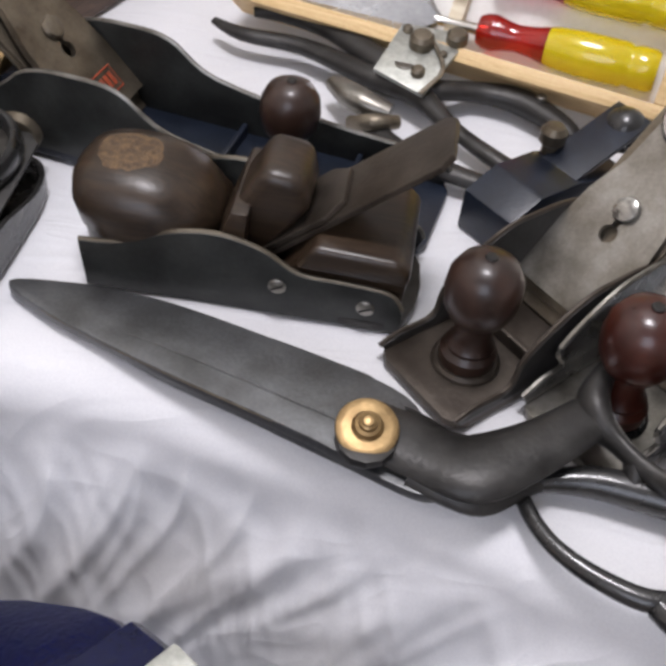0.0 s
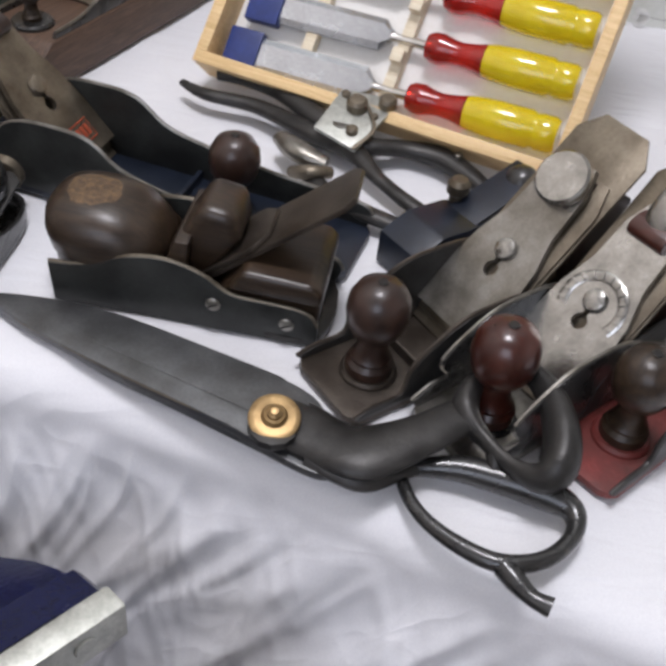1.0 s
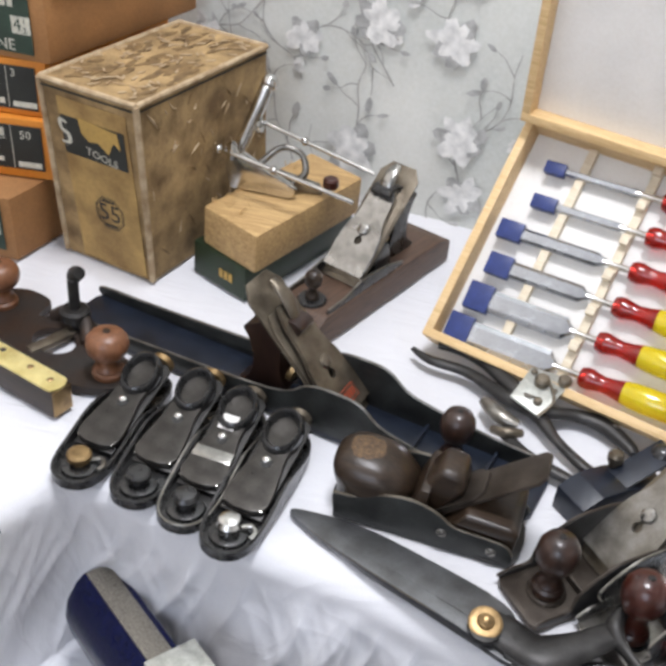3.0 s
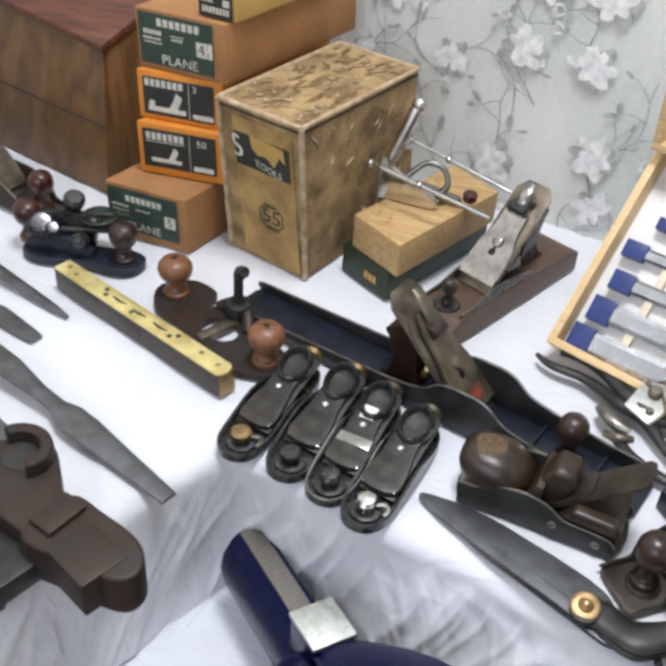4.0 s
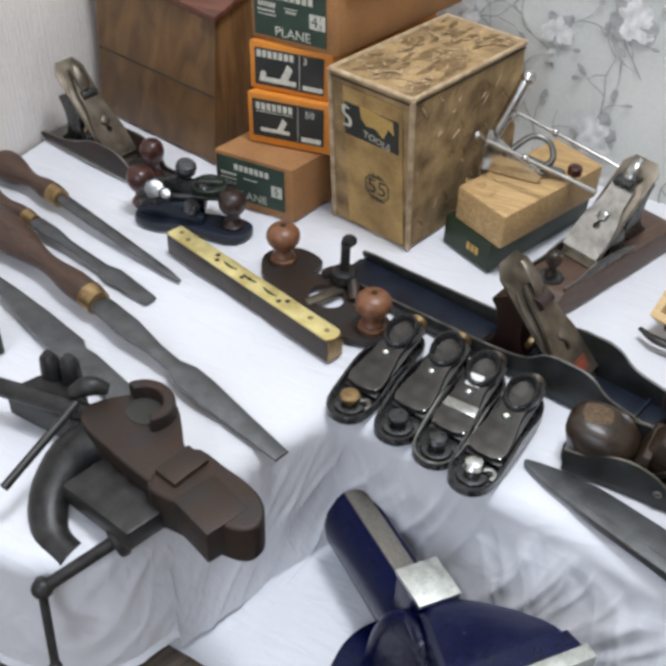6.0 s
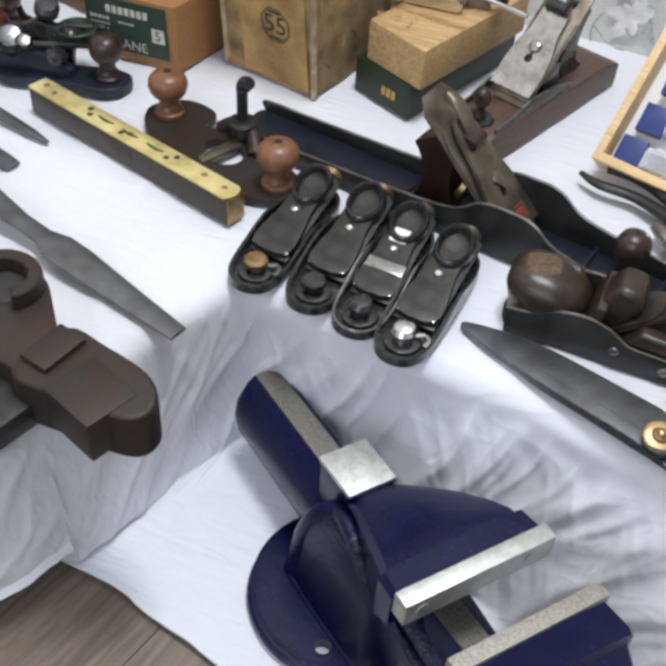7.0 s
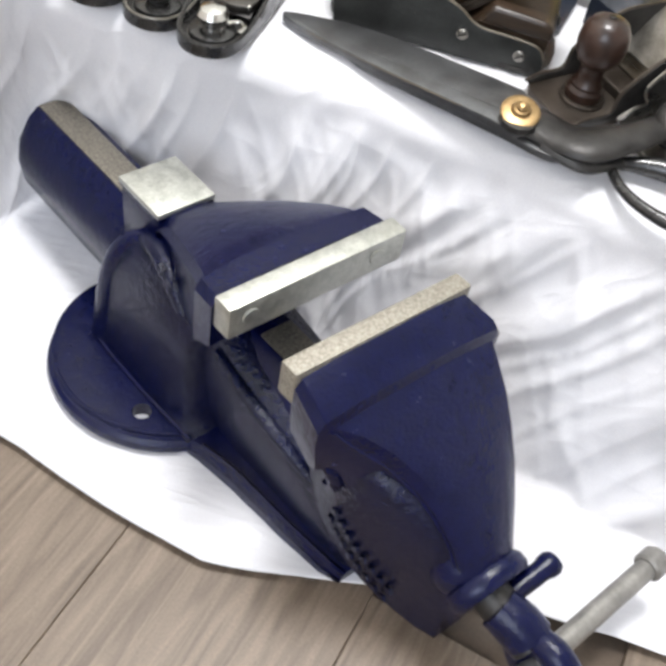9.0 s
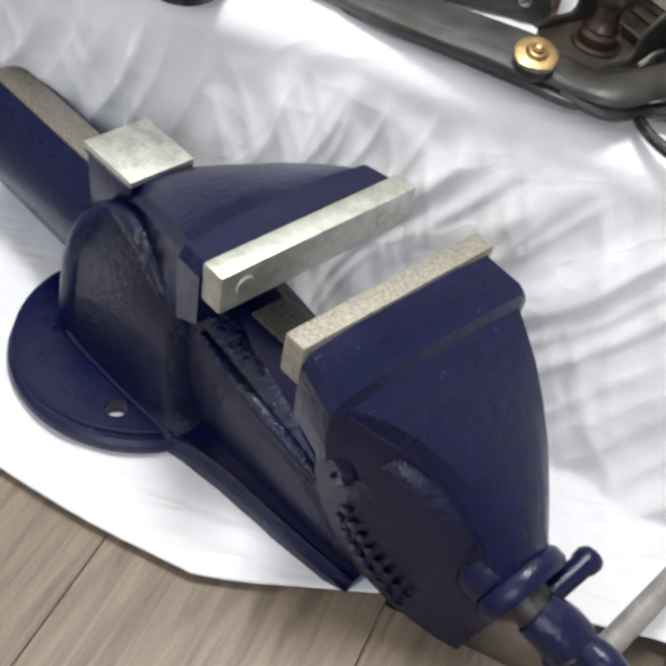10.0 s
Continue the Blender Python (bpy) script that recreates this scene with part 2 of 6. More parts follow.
def box(sx, sy, sz, c=(0, 0, 0), bev=0.001, seg=2):
    bm = bmesh.new()
    bmesh.ops.create_cube(bm, size=1)
    bmesh.ops.scale(bm, vec=(sx, sy, sz), verts=bm.verts)
    bmesh.ops.translate(bm, vec=c, verts=bm.verts)
    return bevel(bm, min(bev, 0.4 * min(sx, sy, sz)), seg)


def prism(pts, a, b, plane="xy", bev=0.0, seg=2, angle=25):
    """An outline drawn in a plane, given thickness from a to b across it."""
    bm = bmesh.new()
    put = {"xy": lambda p, h: (p[0], p[1], h), "xz": lambda p, h: (p[0], h, p[1]), "yz": lambda p, h: (h, p[0], p[1])}[plane]
    lo, hi = [bm.verts.new(put(p, a)) for p in pts], [bm.verts.new(put(p, b)) for p in pts]
    bm.faces.new(lo)
    bm.faces.new(hi)
    for i in range(len(pts)):
        bm.faces.new((lo[i], lo[(i + 1) % len(pts)], hi[(i + 1) % len(pts)], hi[i]))
    bmesh.ops.recalc_face_normals(bm, faces=bm.faces)
    return bevel(bm, bev, seg, angle)


def lathe(profile, n=28, c=(0, 0, 0)):
    bm = bmesh.new()
    rings = []
    for r, z in profile:
        if r < 1e-6:
            rings.append([bm.verts.new((c[0], c[1], c[2] + z))])
        else:
            rings.append([bm.verts.new((c[0] + r * math.cos(2 * math.pi * i / n), c[1] + r * math.sin(2 * math.pi * i / n), c[2] + z)) for i in range(n)])
    for p, q in zip(rings, rings[1:]):
        for i in range(n):
            vs = [p[i % len(p)], p[(i + 1) % len(p)], q[(i + 1) % len(q)], q[i % len(q)]]
            vs = list(dict.fromkeys(vs))
            if len(vs) > 2:
                bm.faces.new(vs)
    for ring, end in ((rings[0], 0), (rings[-1], 1)):
        if len(ring) > 1:
            bm.faces.new(ring)
    return bm


def tube(pts, radii, n=12, flat=1.0, closed=False, k=4, up=(0, 0, 1)):
    """A round or flattened bar swept along smoothed points; flat scales it across up."""
    if isinstance(radii, (int, float)):
        radii = [radii] * len(pts)
    rows = curve2([(*p, r) for p, r in zip(pts, radii)], closed, k) if k > 1 else [Vector((*p, r)) for p, r in zip(pts, radii)]
    bm, rings = bmesh.new(), []
    for i, row in enumerate(rows):
        a, b = rows[i - 1 if (closed or i) else 0], rows[(i + 1) % len(rows) if closed else min(i + 1, len(rows) - 1)]
        d = (Vector(b[:3]) - Vector(a[:3])).normalized()
        side = d.cross(Vector(up))
        side = side.normalized() if side.length > 1e-4 else Vector((1, 0, 0))
        upp = side.cross(d)
        rings.append([bm.verts.new(Vector(row[:3]) + row[3] * (math.cos(2 * math.pi * j / n) * side + flat * math.sin(2 * math.pi * j / n) * upp)) for j in range(n)])
    pairs = list(zip(rings, rings[1:])) + ([(rings[-1], rings[0])] if closed else [])
    for p, q in pairs:
        for j in range(n):
            bm.faces.new((p[j], p[(j + 1) % n], q[(j + 1) % n], q[j]))
    if not closed:
        bm.faces.new(rings[0])
        bm.faces.new(rings[-1])
    return bm


def loft(sections, cap=True):
    """Sections are equal-length closed loops of points."""
    bm = bmesh.new()
    rings = [[bm.verts.new(p) for p in s] for s in sections]
    n = len(rings[0])
    for p, q in zip(rings, rings[1:]):
        for j in range(n):
            bm.faces.new((p[j], p[(j + 1) % n], q[(j + 1) % n], q[j]))
    if cap:
        bm.faces.new(rings[0])
        bm.faces.new(rings[-1])
    return bm


def join(*bms):
    out = bms[0]
    for b in bms[1:]:
        me = bpy.data.meshes.new("tmp")
        b.to_mesh(me)
        b.free()
        out.from_mesh(me)
        bpy.data.meshes.remove(me)
    return out


def moved(bm, m):
    bm.transform(m)
    return bm


def sphere(r, c=(0, 0, 0), squash=1.0, n=26):
    prof = [(r * math.sin(math.pi * i / 14), -r * squash * math.cos(math.pi * i / 14)) for i in range(15)]
    prof[0], prof[-1] = (0, prof[0][1]), (0, prof[-1][1])
    return lathe(prof, n, c)


def cylinder(r, h, c=(0, 0, 0), n=24, b=0.0006):
    return lathe([(0, 0), (r - b, 0), (r, b), (r, h - b), (r - b, h), (0, h)], n, c)


def letters(text, size, m, parent, material="cream", name="lettering"):
    cu = bpy.data.curves.new("letters", "FONT")
    cu.body, cu.size, cu.extrude, cu.align_x, cu.align_y, cu.resolution_u = text, size, 0.0001, "CENTER", "CENTER", 3
    tmp = bpy.data.objects.new("letters", cu)
    me = bpy.data.meshes.new_from_object(tmp)
    bpy.data.objects.remove(tmp)
    bpy.data.curves.remove(cu)
    me.transform(m)
    me.materials.clear()
    me.materials.append(M[material])
    ob = new(name, me)
    ob.parent = parent
    return ob


def spin(deg, axis="Z"):
    return Matrix.Rotation(radians(deg), 4, axis)


def shift(x, y, z=0.0):
    return Matrix.Translation((x, y, z))


# ---- the room ----
def wall_between(name, p, q, low, high, thick, material, label):
    p, q = Vector((*p, 0)), Vector((*q, 0))
    d = (q - p).normalized()
    n = Vector((d.y, -d.x, 0))
    bm = bmesh.new()
    quad = [p, q, q + n * thick, p + n * thick]
    lo = [bm.verts.new((v.x, v.y, low)) for v in quad]
    hi = [bm.verts.new((v.x, v.y, high)) for v in quad]
    bm.faces.new(lo), bm.faces.new(hi)
    for i in range(4):
        bm.faces.new((lo[i], lo[(i + 1) % 4], hi[(i + 1) % 4], hi[i]))
    ob = link_mesh(name, bm, material, None, 0)
    return tagged(ob, label, "wall", kind="structure")


HIGH = 2.15
wall_west = wall_between("wall_west", (-0.98, 0.74), (-0.98, -2.3), FLOOR, HIGH, 0.1, "plaster", "cream wall with vertical textured wallpaper")
wall_north = wall_between("wall_north", (1.9, 0.36), (-1.06, 0.76), FLOOR, HIGH, 0.1, "paper", "silver grey wallpaper printed with pale flowers")
# east and south walls and ceiling are unseen, added to bounce light
wall_east = wall_between("wall_east", (1.9, -2.3), (1.9, 0.5), FLOOR, HIGH, 0.1, "white_wall", "unseen white wall added to bounce light")
wall_south_1 = wall_between("wall_south_1", (0.4, -2.3), (1.9, -2.3), FLOOR, HIGH, 0.1, "white_wall", "unseen white wall added to bounce light")
wall_south_2 = wall_between("wall_south_2", (-0.98, -2.3), (0.4, -2.3), FLOOR, 0.55, 0.1, "white_wall", "unseen white wall added under the window to bounce light")
tagged(link_mesh("ceiling", box(3.2, 3.3, 0.08, (0.45, -0.75, HIGH + 0.04), 0), "white_wall", None, 0), "unseen white ceiling added to bounce light", "ceiling", kind="structure")
tagged(link_mesh("floor", box(3.2, 3.3, 0.05, (0.45, -0.75, FLOOR - 0.035), 0), "gap", None, 0), "grey oak laminate floor", "floor", kind="structure")
floor = bpy.data.objects["floor"]


# ---- cloth over the table, down its front and out on the floor ----
EDGE = [(1.3, -0.47), (0.6, -0.206), (0.35, -0.116), (0.22, -0.069), (0.114, -0.032), (0.030, 0.002), (-0.04, 0.028), (-0.10, 0.044), (-0.177, 0.055), (-0.27, 0.072), (-0.362, 0.080), (-0.412, 0.0), (-0.45, -0.11), (-0.50, -0.195), (-0.60, -0.21), (-0.72, -0.215), (-0.972, -0.22)]


def crease(x, y, z=0.0):
    return (1 - abs(noise.noise((x, y, z)))) ** 5


def drop_folds(s, h):
    """How far the hanging cloth stands out, h from 0 at the edge to 1 at the floor."""
    lean = s - 0.14 * h * (0.55 + noise.noise((s * 3.1, 0.3, 1.7)))
    back = s + 0.10 * h
    bend = 0.35 * noise.noise((s * 7, h * 2.2, 4.0))
    a = 0.0110 * (crease(lean * 8, h * 0.5, 3.1) - 0.4) + 0.0078 * (crease(lean * 19 + bend, h * 0.7, 8.2) - 0.4) + 0.0045 * (crease(back * 15 + bend, h * 0.9, 2.7) - 0.4)
    a += 0.0048 * (crease(lean * 34 + 2 * bend, h * 0.8, 1.4) - 0.3) + 0.0022 * crease(back * 60 + bend, h * 1.6, 4.4) + 0.003 * noise.noise((s * 9, h * 1.2, 6.6))
    return 0.76 * a * min(1, h * 5.0 + 0.12) * (1.0 if s < 1.70 else max(0.45, 1 - (s - 1.70) * 5))


def cloth_sheet():
    pts = curve2(EDGE, False, 44)
    bm, rows = bmesh.new(), []
    total = 0.0
    for i, p in enumerate(pts):
        total += (p - pts[i - 1]).length if i else 0
        a, b = pts[max(i - 3, 0)], pts[min(i + 3, len(pts) - 1)]
        d = (b - a).normalized()
        out = Vector((-d.y, d.x))
        if out.y > 0.2 or (abs(out.y) <= 0.2 and out.x < 0):
            out = -out
        back = Vector((p.x, 0.80))
        row = []
        for k in range(44):
            f = (1 - k / 44) ** 1.4
            q = p.lerp(back, f)
            z = 0.0016 * noise.noise((q.x * 9, q.y * 9, 0)) + 0.0030 * (crease(q.x * 11 + q.y * 7, q.y * 5 - q.x * 2, 5) - 1) - 0.0008 + 0.0008 * noise.noise((q.x * 45, q.y * 40, 2))
            row.append((q.x, q.y, z))
        right = p.x > -0.455
        foot = (0.078 if p.x > -0.1 else 0.078 - 0.055 * min(1, (-0.1 - p.x) / 0.2)) if right else 0.026
        for k in range(1, 7):
            t = math.pi / 2 * k / 6
            row.append((p.x + out.x * 0.021 * math.sin(t), p.y + out.y * 0.021 * math.sin(t), -0.003 - 0.021 * (1 - math.cos(t))))
        last = 0.205 if right else 0.163 + 0.014 * noise.noise((total * 9, 0, 7))
        for k in range(1, 33):
            h = k / 32
            o = 0.021 + (foot - 0.021) * h**1.1 + drop_folds(total, h)
            row.append((p.x + out.x * o, p.y + out.y * o, -0.024 - (last - 0.024) * h))
        # out over the floor as far as the hem
        hem = -0.212 + 0.010 * math.sin(p.x * 13) + 0.25 * max(0, -p.x - 0.12)
        base = Vector(row[-1])
        for k in range(1, 13):
            h = k / 12
            if right:
                gx, gy = base.x + out.x * 0.02 * h - max(0, -p.x - 0.30) * 0.55 * h, base.y + (min(hem, base.y - 0.004) - base.y) * h
                z = FLOOR + 0.004 + (base.z - FLOOR - 0.004) * (1 - h) ** 6 + (0.004 * (0.5 + 0.5 * noise.noise((gx * 26, gy * 12, 2))) + 0.004 * crease(gx * 22 + gy * 9, gy * 14, 3)) * (1 - h * 0.6)
            else:
                gx, gy, z = base.x + out.x * 0.0004 * k, base.y + out.y * 0.0004 * k, base.z - 0.0006 * k
            row.append((gx, gy, z))
        rows.append(row)
    vs = [[bm.verts.new(c) for c in r] for r in rows]
    for r, q in zip(vs, vs[1:]):
        for j in range(len(r) - 1):
            bm.faces.new((r[j], r[j + 1], q[j + 1], q[j]))
    return bm


sheet = link_mesh("tablecloth", cloth_sheet(), "cloth", None, 180)
tagged(sheet, "creased white cotton sheet draped over the low table", "tablecloth")
mod = sheet.modifiers.new("thickness", "SOLIDIFY")
mod.thickness, mod.offset = 0.0015, -1
mod = sheet.modifiers.new("soft", "SUBSURF")
mod.levels = mod.render_levels = 1

table = thing("low_table", "plain low table hidden under a white sheet", "table", shift(0, 0, 0))
part("tabletop", prism([(-0.965, 0.60), (1.3, 0.30), (1.3, -0.45), (0.6, -0.17), (0.0, 0.042), (-0.10, 0.068), (-0.35, 0.110), (-0.44, -0.03), (-0.52, -0.165), (-0.965, -0.18)], -0.035, -0.009, "xy", 0.003), "bodywood", table)
for x, y in ((-0.9, 0.5), (1.2, 0.2), (1.2, -0.35), (-0.85, -0.1), (0.0, 0.15)):
    part("leg", box(0.04, 0.04, 0.184, (x, y, -0.127), 0.002), "bodywood", table)

# floor boards
rng = random.Random(5)
board = box(1.2, 0.1651, 0.012, (0, 0, 0), 0.0007, 1)
board_mesh = bpy.data.meshes.new("plank")
board.to_mesh(board_mesh)
board.free()
board_mesh.materials.append(M["plank"])
across = spin(73.0)
for i in range(-14, 15):
    for j in range(-2, 3):
        c = across @ Vector((j * 1.203 + (i * 0.437) % 1.2 + 0.42, i * 0.1655 + 0.083, 0))
        c += Vector((-0.216, -0.30, 0))
        if -0.85 < c.x < 1.75 and -1.75 < c.y < 0.20:
            ob = new("plank", board_mesh)
            ob.parent = floor
            ob.matrix_world = shift(c.x, c.y, FLOOR - 0.0095) @ across


# ---- bench vice on the floor ----
def bench_vice():
    v = thing("bench_vice", "dark blue enamelled steel bench vice standing on the sheet", "vice", shift(-0.098, -0.1295, FLOOR + 0.006) @ spin(-41.8))

    def skew(bm):
        for q in bm.verts:
            q.co.y += 0.07 * q.co.x
        return bm

    def section(x, hw, top, bot, crown=0.004, pinch=1.0, yc=0.0):
        return [(p[0], p[1] + yc, p[2]) for p in [(x, -hw * pinch, bot), (x, -hw, bot + (top - bot) * 0.45), (x, -hw, top - 0.010), (x, -hw + 0.004, top - 0.003), (x, -hw * 0.55, top + crown * 0.5), (x, 0, top + crown),
                (x, hw * 0.55, top + crown * 0.5), (x, hw - 0.004, top - 0.003), (x, hw, top - 0.010), (x, hw, bot + (top - bot) * 0.45), (x, hw * pinch, bot), (x, 0, bot)]]

    # round base flange with one visible bolt hole
    ring = [(-0.120 + 0.083 * math.cos(a), -0.013 + 0.083 * math.sin(a)) for a in [2 * math.pi * i / 60 for i in range(61)]]
    hole = [(-0.079 + 0.0068 * math.cos(a), -0.063 + 0.0068 * math.sin(a)) for a in [2 * math.pi * i / 20 for i in range(21)]]
    k = 51
    outline = ring[:k] + [ring[k]] + [hole[(15 - i) % 20] for i in range(21)] + [ring[k]] + ring[k + 1:-1]
    part("base", skew(prism(outline, 0, 0.014, "xy")), "blue", v)
    rim = [(-0.120 + 0.081 * math.cos(a), -0.013 + 0.081 * math.sin(a), 0.0120) for a in [2 * math.pi * i / 60 for i in range(60)]]
    part("base_rim", skew(tube(rim, 0.0022, 8, closed=True, k=1)), "blue", v)
    skirt = [(-0.1155 + 0.0790 * math.cos(a), -0.0175 + 0.0790 * math.sin(a), 0.0064) for a in [2 * math.pi * i / 60 for i in range(60)]]
    part("base_skirt", skew(tube(skirt, 0.0064, 10, closed=True, k=1)), "blue", v, "rounded lower edge of the base")
    # trunk rising from the base, flared at its foot, with a thick rear edge
    trunk = loft([[((x0 + x1) / 2 + (x1 - x0) / 2 * sx, -0.003 + w * sy, h) for sx, sy in ((-1, -0.7), (-0.90, -1), (0, -1.0), (0.9, -1), (1, -0.7), (1, 0.7), (0.9, 1), (0, 1.0), (-0.90, 1), (-1, 0.7))]
                  for x0, x1, w, h in ((-0.162, -0.034, 0.0495, 0.012), (-0.158, -0.040, 0.0475, 0.018), (-0.155, -0.045, 0.0460, 0.030), (-0.153, -0.049, 0.0440, 0.060), (-0.151, -0.051, 0.0415, 0.090), (-0.147, -0.052, 0.0365, 0.114), (-0.138, -0.056, 0.0300, 0.128))])
    part("trunk", skew(bevel(trunk, 0.003, 2, 30)), "blue_rough", v, smooth=60)
    part("rear_rib", skew(tube([(-0.155, -0.0440, 0.013), (-0.152, -0.0440, 0.045), (-0.149, -0.0420, 0.080), (-0.143, -0.0355, 0.108), (-0.134, -0.0280, 0.122), (-0.120, -0.0230, 0.130)], [0.0105, 0.0085, 0.0075, 0.0080, 0.0080, 0.006], 16)), "blue", v)
    part("weld_bead", skew(tube([(-0.160, -0.0500, 0.0145), (-0.135, -0.0525, 0.0150), (-0.09, -0.0525, 0.0148), (-0.040, -0.0500, 0.0148)], [0.0034, 0.0024, 0.0021, 0.0021], 8)), "blue", v)
    # housing that runs forward under the jaws
    house = loft([section(x, hw, t, b, 0.002, 0.86) for x, hw, t, b in ((-0.10, 0.030, 0.12, 0.012), (-0.045, 0.0325, 0.114, 0.004), (-0.012, 0.0345, 0.104, 0.002), (0.030, 0.0340, 0.096, 0.003), (0.065, 0.0325, 0.082, 0.004), (0.090, 0.0300, 0.060, 0.008), (0.104, 0.0250, 0.040, 0.014))])
    part("housing", skew(bevel(house, 0.0015)), "blue_rough", v, smooth=50)
    part("housing_ledge", skew(tube([(-0.040, -0.0335, 0.104), (-0.010, -0.0350, 0.097), (0.030, -0.0345, 0.088), (0.062, -0.0330, 0.078)], [0.004, 0.005, 0.005, 0.003], 12)), "blue_rough", v)
    flange = [(-0.052, 0.0560, 0.014), (-0.030, 0.0500, 0.018), (0.000, 0.0455, 0.021), (0.045, 0.0420, 0.020), (0.085, 0.0370, 0.017), (0.099, 0.0320, 0.011)]
    part("flange_strip", skew(loft([section(x, hw, t, 0.0, 0.001) for x, hw, t in flange])), "blue", v)
    part("flange_ridge", skew(tube([(x, -hw + 0.003, t - 0.001) for x, hw, t in flange[1:]], 0.0022, 8)), "blue", v)
    # sliding bar with its machined top, set to the far side of its crown
    bar = [(-0.0270, 0.090), (-0.0300, 0.074), (-0.0275, 0.054), (-0.018, 0.043), (0.018, 0.043), (0.0270, 0.054), (0.0290, 0.076), (0.0270, 0.094), (0.0215, 0.1105), (0.0160, 0.1140), (-0.0080, 0.1140), (-0.0160, 0.1075)]
    part("slide", skew(loft([[(x, y * s, z) for y, z in bar] for x, s in ((-0.300, 0.90), (-0.2955, 0.98), (-0.290, 1.0), (-0.15, 1.03), (0.06, 1), (0.115, 0.97))])), "blue", v)
    part("slide_top", skew(box(0.150, 0.0220, 0.0026, (-0.2240, 0.0045, 0.1145), 0.0007)), "strip", v, "pitted bare steel strip")
    part("slide_top", skew(box(0.095, 0.0235, 0.0026, (0.018, 0.0045, 0.1145), 0.0007)), "strip", v, "pitted bare steel strip")
    # fixed jaw
    fixed = loft([section(x, (r - q) / 2, t, b, c, 1.0, (r + q) / 2) for x, q, r, t, b, c in ((-0.136, -0.019, 0.02, 0.135, 0.105, 0.001), (-0.118, -0.0215, 0.023, 0.15, 0.1, 0.001), (-0.1, -0.028, 0.037, 0.16, 0.105, 0.002), (-0.078, -0.036, 0.051, 0.171, 0.115, 0.003), (-0.055, -0.044, 0.0615, 0.1815, 0.125, 0.003), (-0.04, -0.05, 0.0645, 0.1885, 0.132, 0.002), (-0.034, -0.053, 0.0645, 0.1905, 0.136, 0.001), (-0.031, -0.0575, 0.067, 0.1955, 0.142, 0.001), (-0.012, -0.06, 0.0675, 0.1985, 0.155, 0))])
    part("fixed_jaw", skew(fixed), "blue", v, smooth=26)
    part("anvil", skew(join(box(0.045, 0.043, 0.006, (-0.143, 0, 0.1475), 0.0012), box(0.043, 0.041, 0.060, (-0.143, 0, 0.117), 0.002))), "blue", v)
    part("anvil_face", skew(box(0.0455, 0.0435, 0.0045, (-0.143, 0, 0.1500), 0.0009)), "bare", v, "bare ground steel anvil face")
    plate = part("jaw_plate", skew(box(0.0140, 0.126, 0.025, (-0.0045, 0.0040, 0.1865), 0.0018)), "bare", v, "bare steel jaw plate")
    for y in (-0.045, 0.045):
        part("screw", skew(moved(cylinder(0.0055, 0.0012, n=20), shift(0.0024, y, 0.188) @ spin(90, "Y"))), "bare", plate)
    part("arched_lip", skew(tube([(-0.134, -0.025, 0.124), (-0.118, -0.029, 0.134), (-0.100, -0.0325, 0.138), (-0.080, -0.0370, 0.132), (-0.064, -0.0400, 0.120)], [0.004, 0.0060, 0.0065, 0.0060, 0.004], 12)), "blue_rough", v)
    for i in range(2):
        part("embossed_mark", skew(moved(box(0.0060, 0.0022, 0.0100, (0, 0, 0), 0.0008), shift(-0.086 + 0.010 * i, -0.0405 - 0.003 * i, 0.146 - 0.006 * i) @ spin(30, "Y"))), "blue_rough", v)
    # moving jaw: a shield that narrows down to the screw collar
    moving = loft([section(x, (r - q) / 2, t, b, c, p, (r + q) / 2) for x, q, r, t, b, c, p in ((0.056, -0.0575, 0.0655, 0.1985, 0.150, 0, 0.97), (0.076, -0.06, 0.072, 0.1905, 0.138, 0.001, 0.95), (0.0805, -0.06, 0.072, 0.187, 0.140, 0.001, 0.95), (0.083, -0.0545, 0.067, 0.1815, 0.138, 0.001, 0.93), (0.092, -0.0430, 0.0645, 0.1755, 0.124, 0.002, 0.95), (0.105, -0.0310, 0.0610, 0.1655, 0.105, 0.004, 0.95), (0.12, -0.0220, 0.0545, 0.1535, 0.087, 0.005, 0.93), (0.135, -0.0160, 0.0470, 0.139, 0.070, 0.006, 0.92), (0.15, -0.0130, 0.0375, 0.123, 0.055, 0.006, 0.9), (0.163, -0.0130, 0.0290, 0.107, 0.045, 0.005, 0.9), (0.171, -0.0135, 0.0250, 0.096, 0.040, 0.004, 0.9))])
    part("moving_jaw", skew(moving), "blue", v, smooth=24)
    part("shield_edge", skew(tube([(0.0835, -0.0520, 0.1760), (0.092, -0.0425, 0.1640), (0.105, -0.0308, 0.1530), (0.120, -0.0220, 0.1400), (0.135, -0.0162, 0.1255), (0.150, -0.0132, 0.1090), (0.163, -0.0130, 0.0900)], [0.0012, 0.0016, 0.0016, 0.0015, 0.0014, 0.0012, 0.0012], 10)), "blue", v)
    part("jaw_plate", skew(box(0.0125, 0.124, 0.026, (0.0505, 0.004, 0.1875), 0.0018)), "serrated", v, "pitted steel jaw plate")
    # the near flank sweeps from a hooked notch under the plate down to a toe on the floor
    flank = [(0.060, -0.0380, 0.040, 0.140, 0.074), (0.072, -0.0395, 0.042, 0.140, 0.062), (0.086, -0.0400, 0.042, 0.142, 0.050), (0.104, -0.0375, 0.040, 0.150, 0.036), (0.122, -0.0310, 0.036, 0.139, 0.023), (0.138, -0.0230, 0.031, 0.123, 0.012), (0.152, -0.0150, 0.025, 0.106, 0.003), (0.164, -0.0090, 0.018, 0.090, 0.001)]
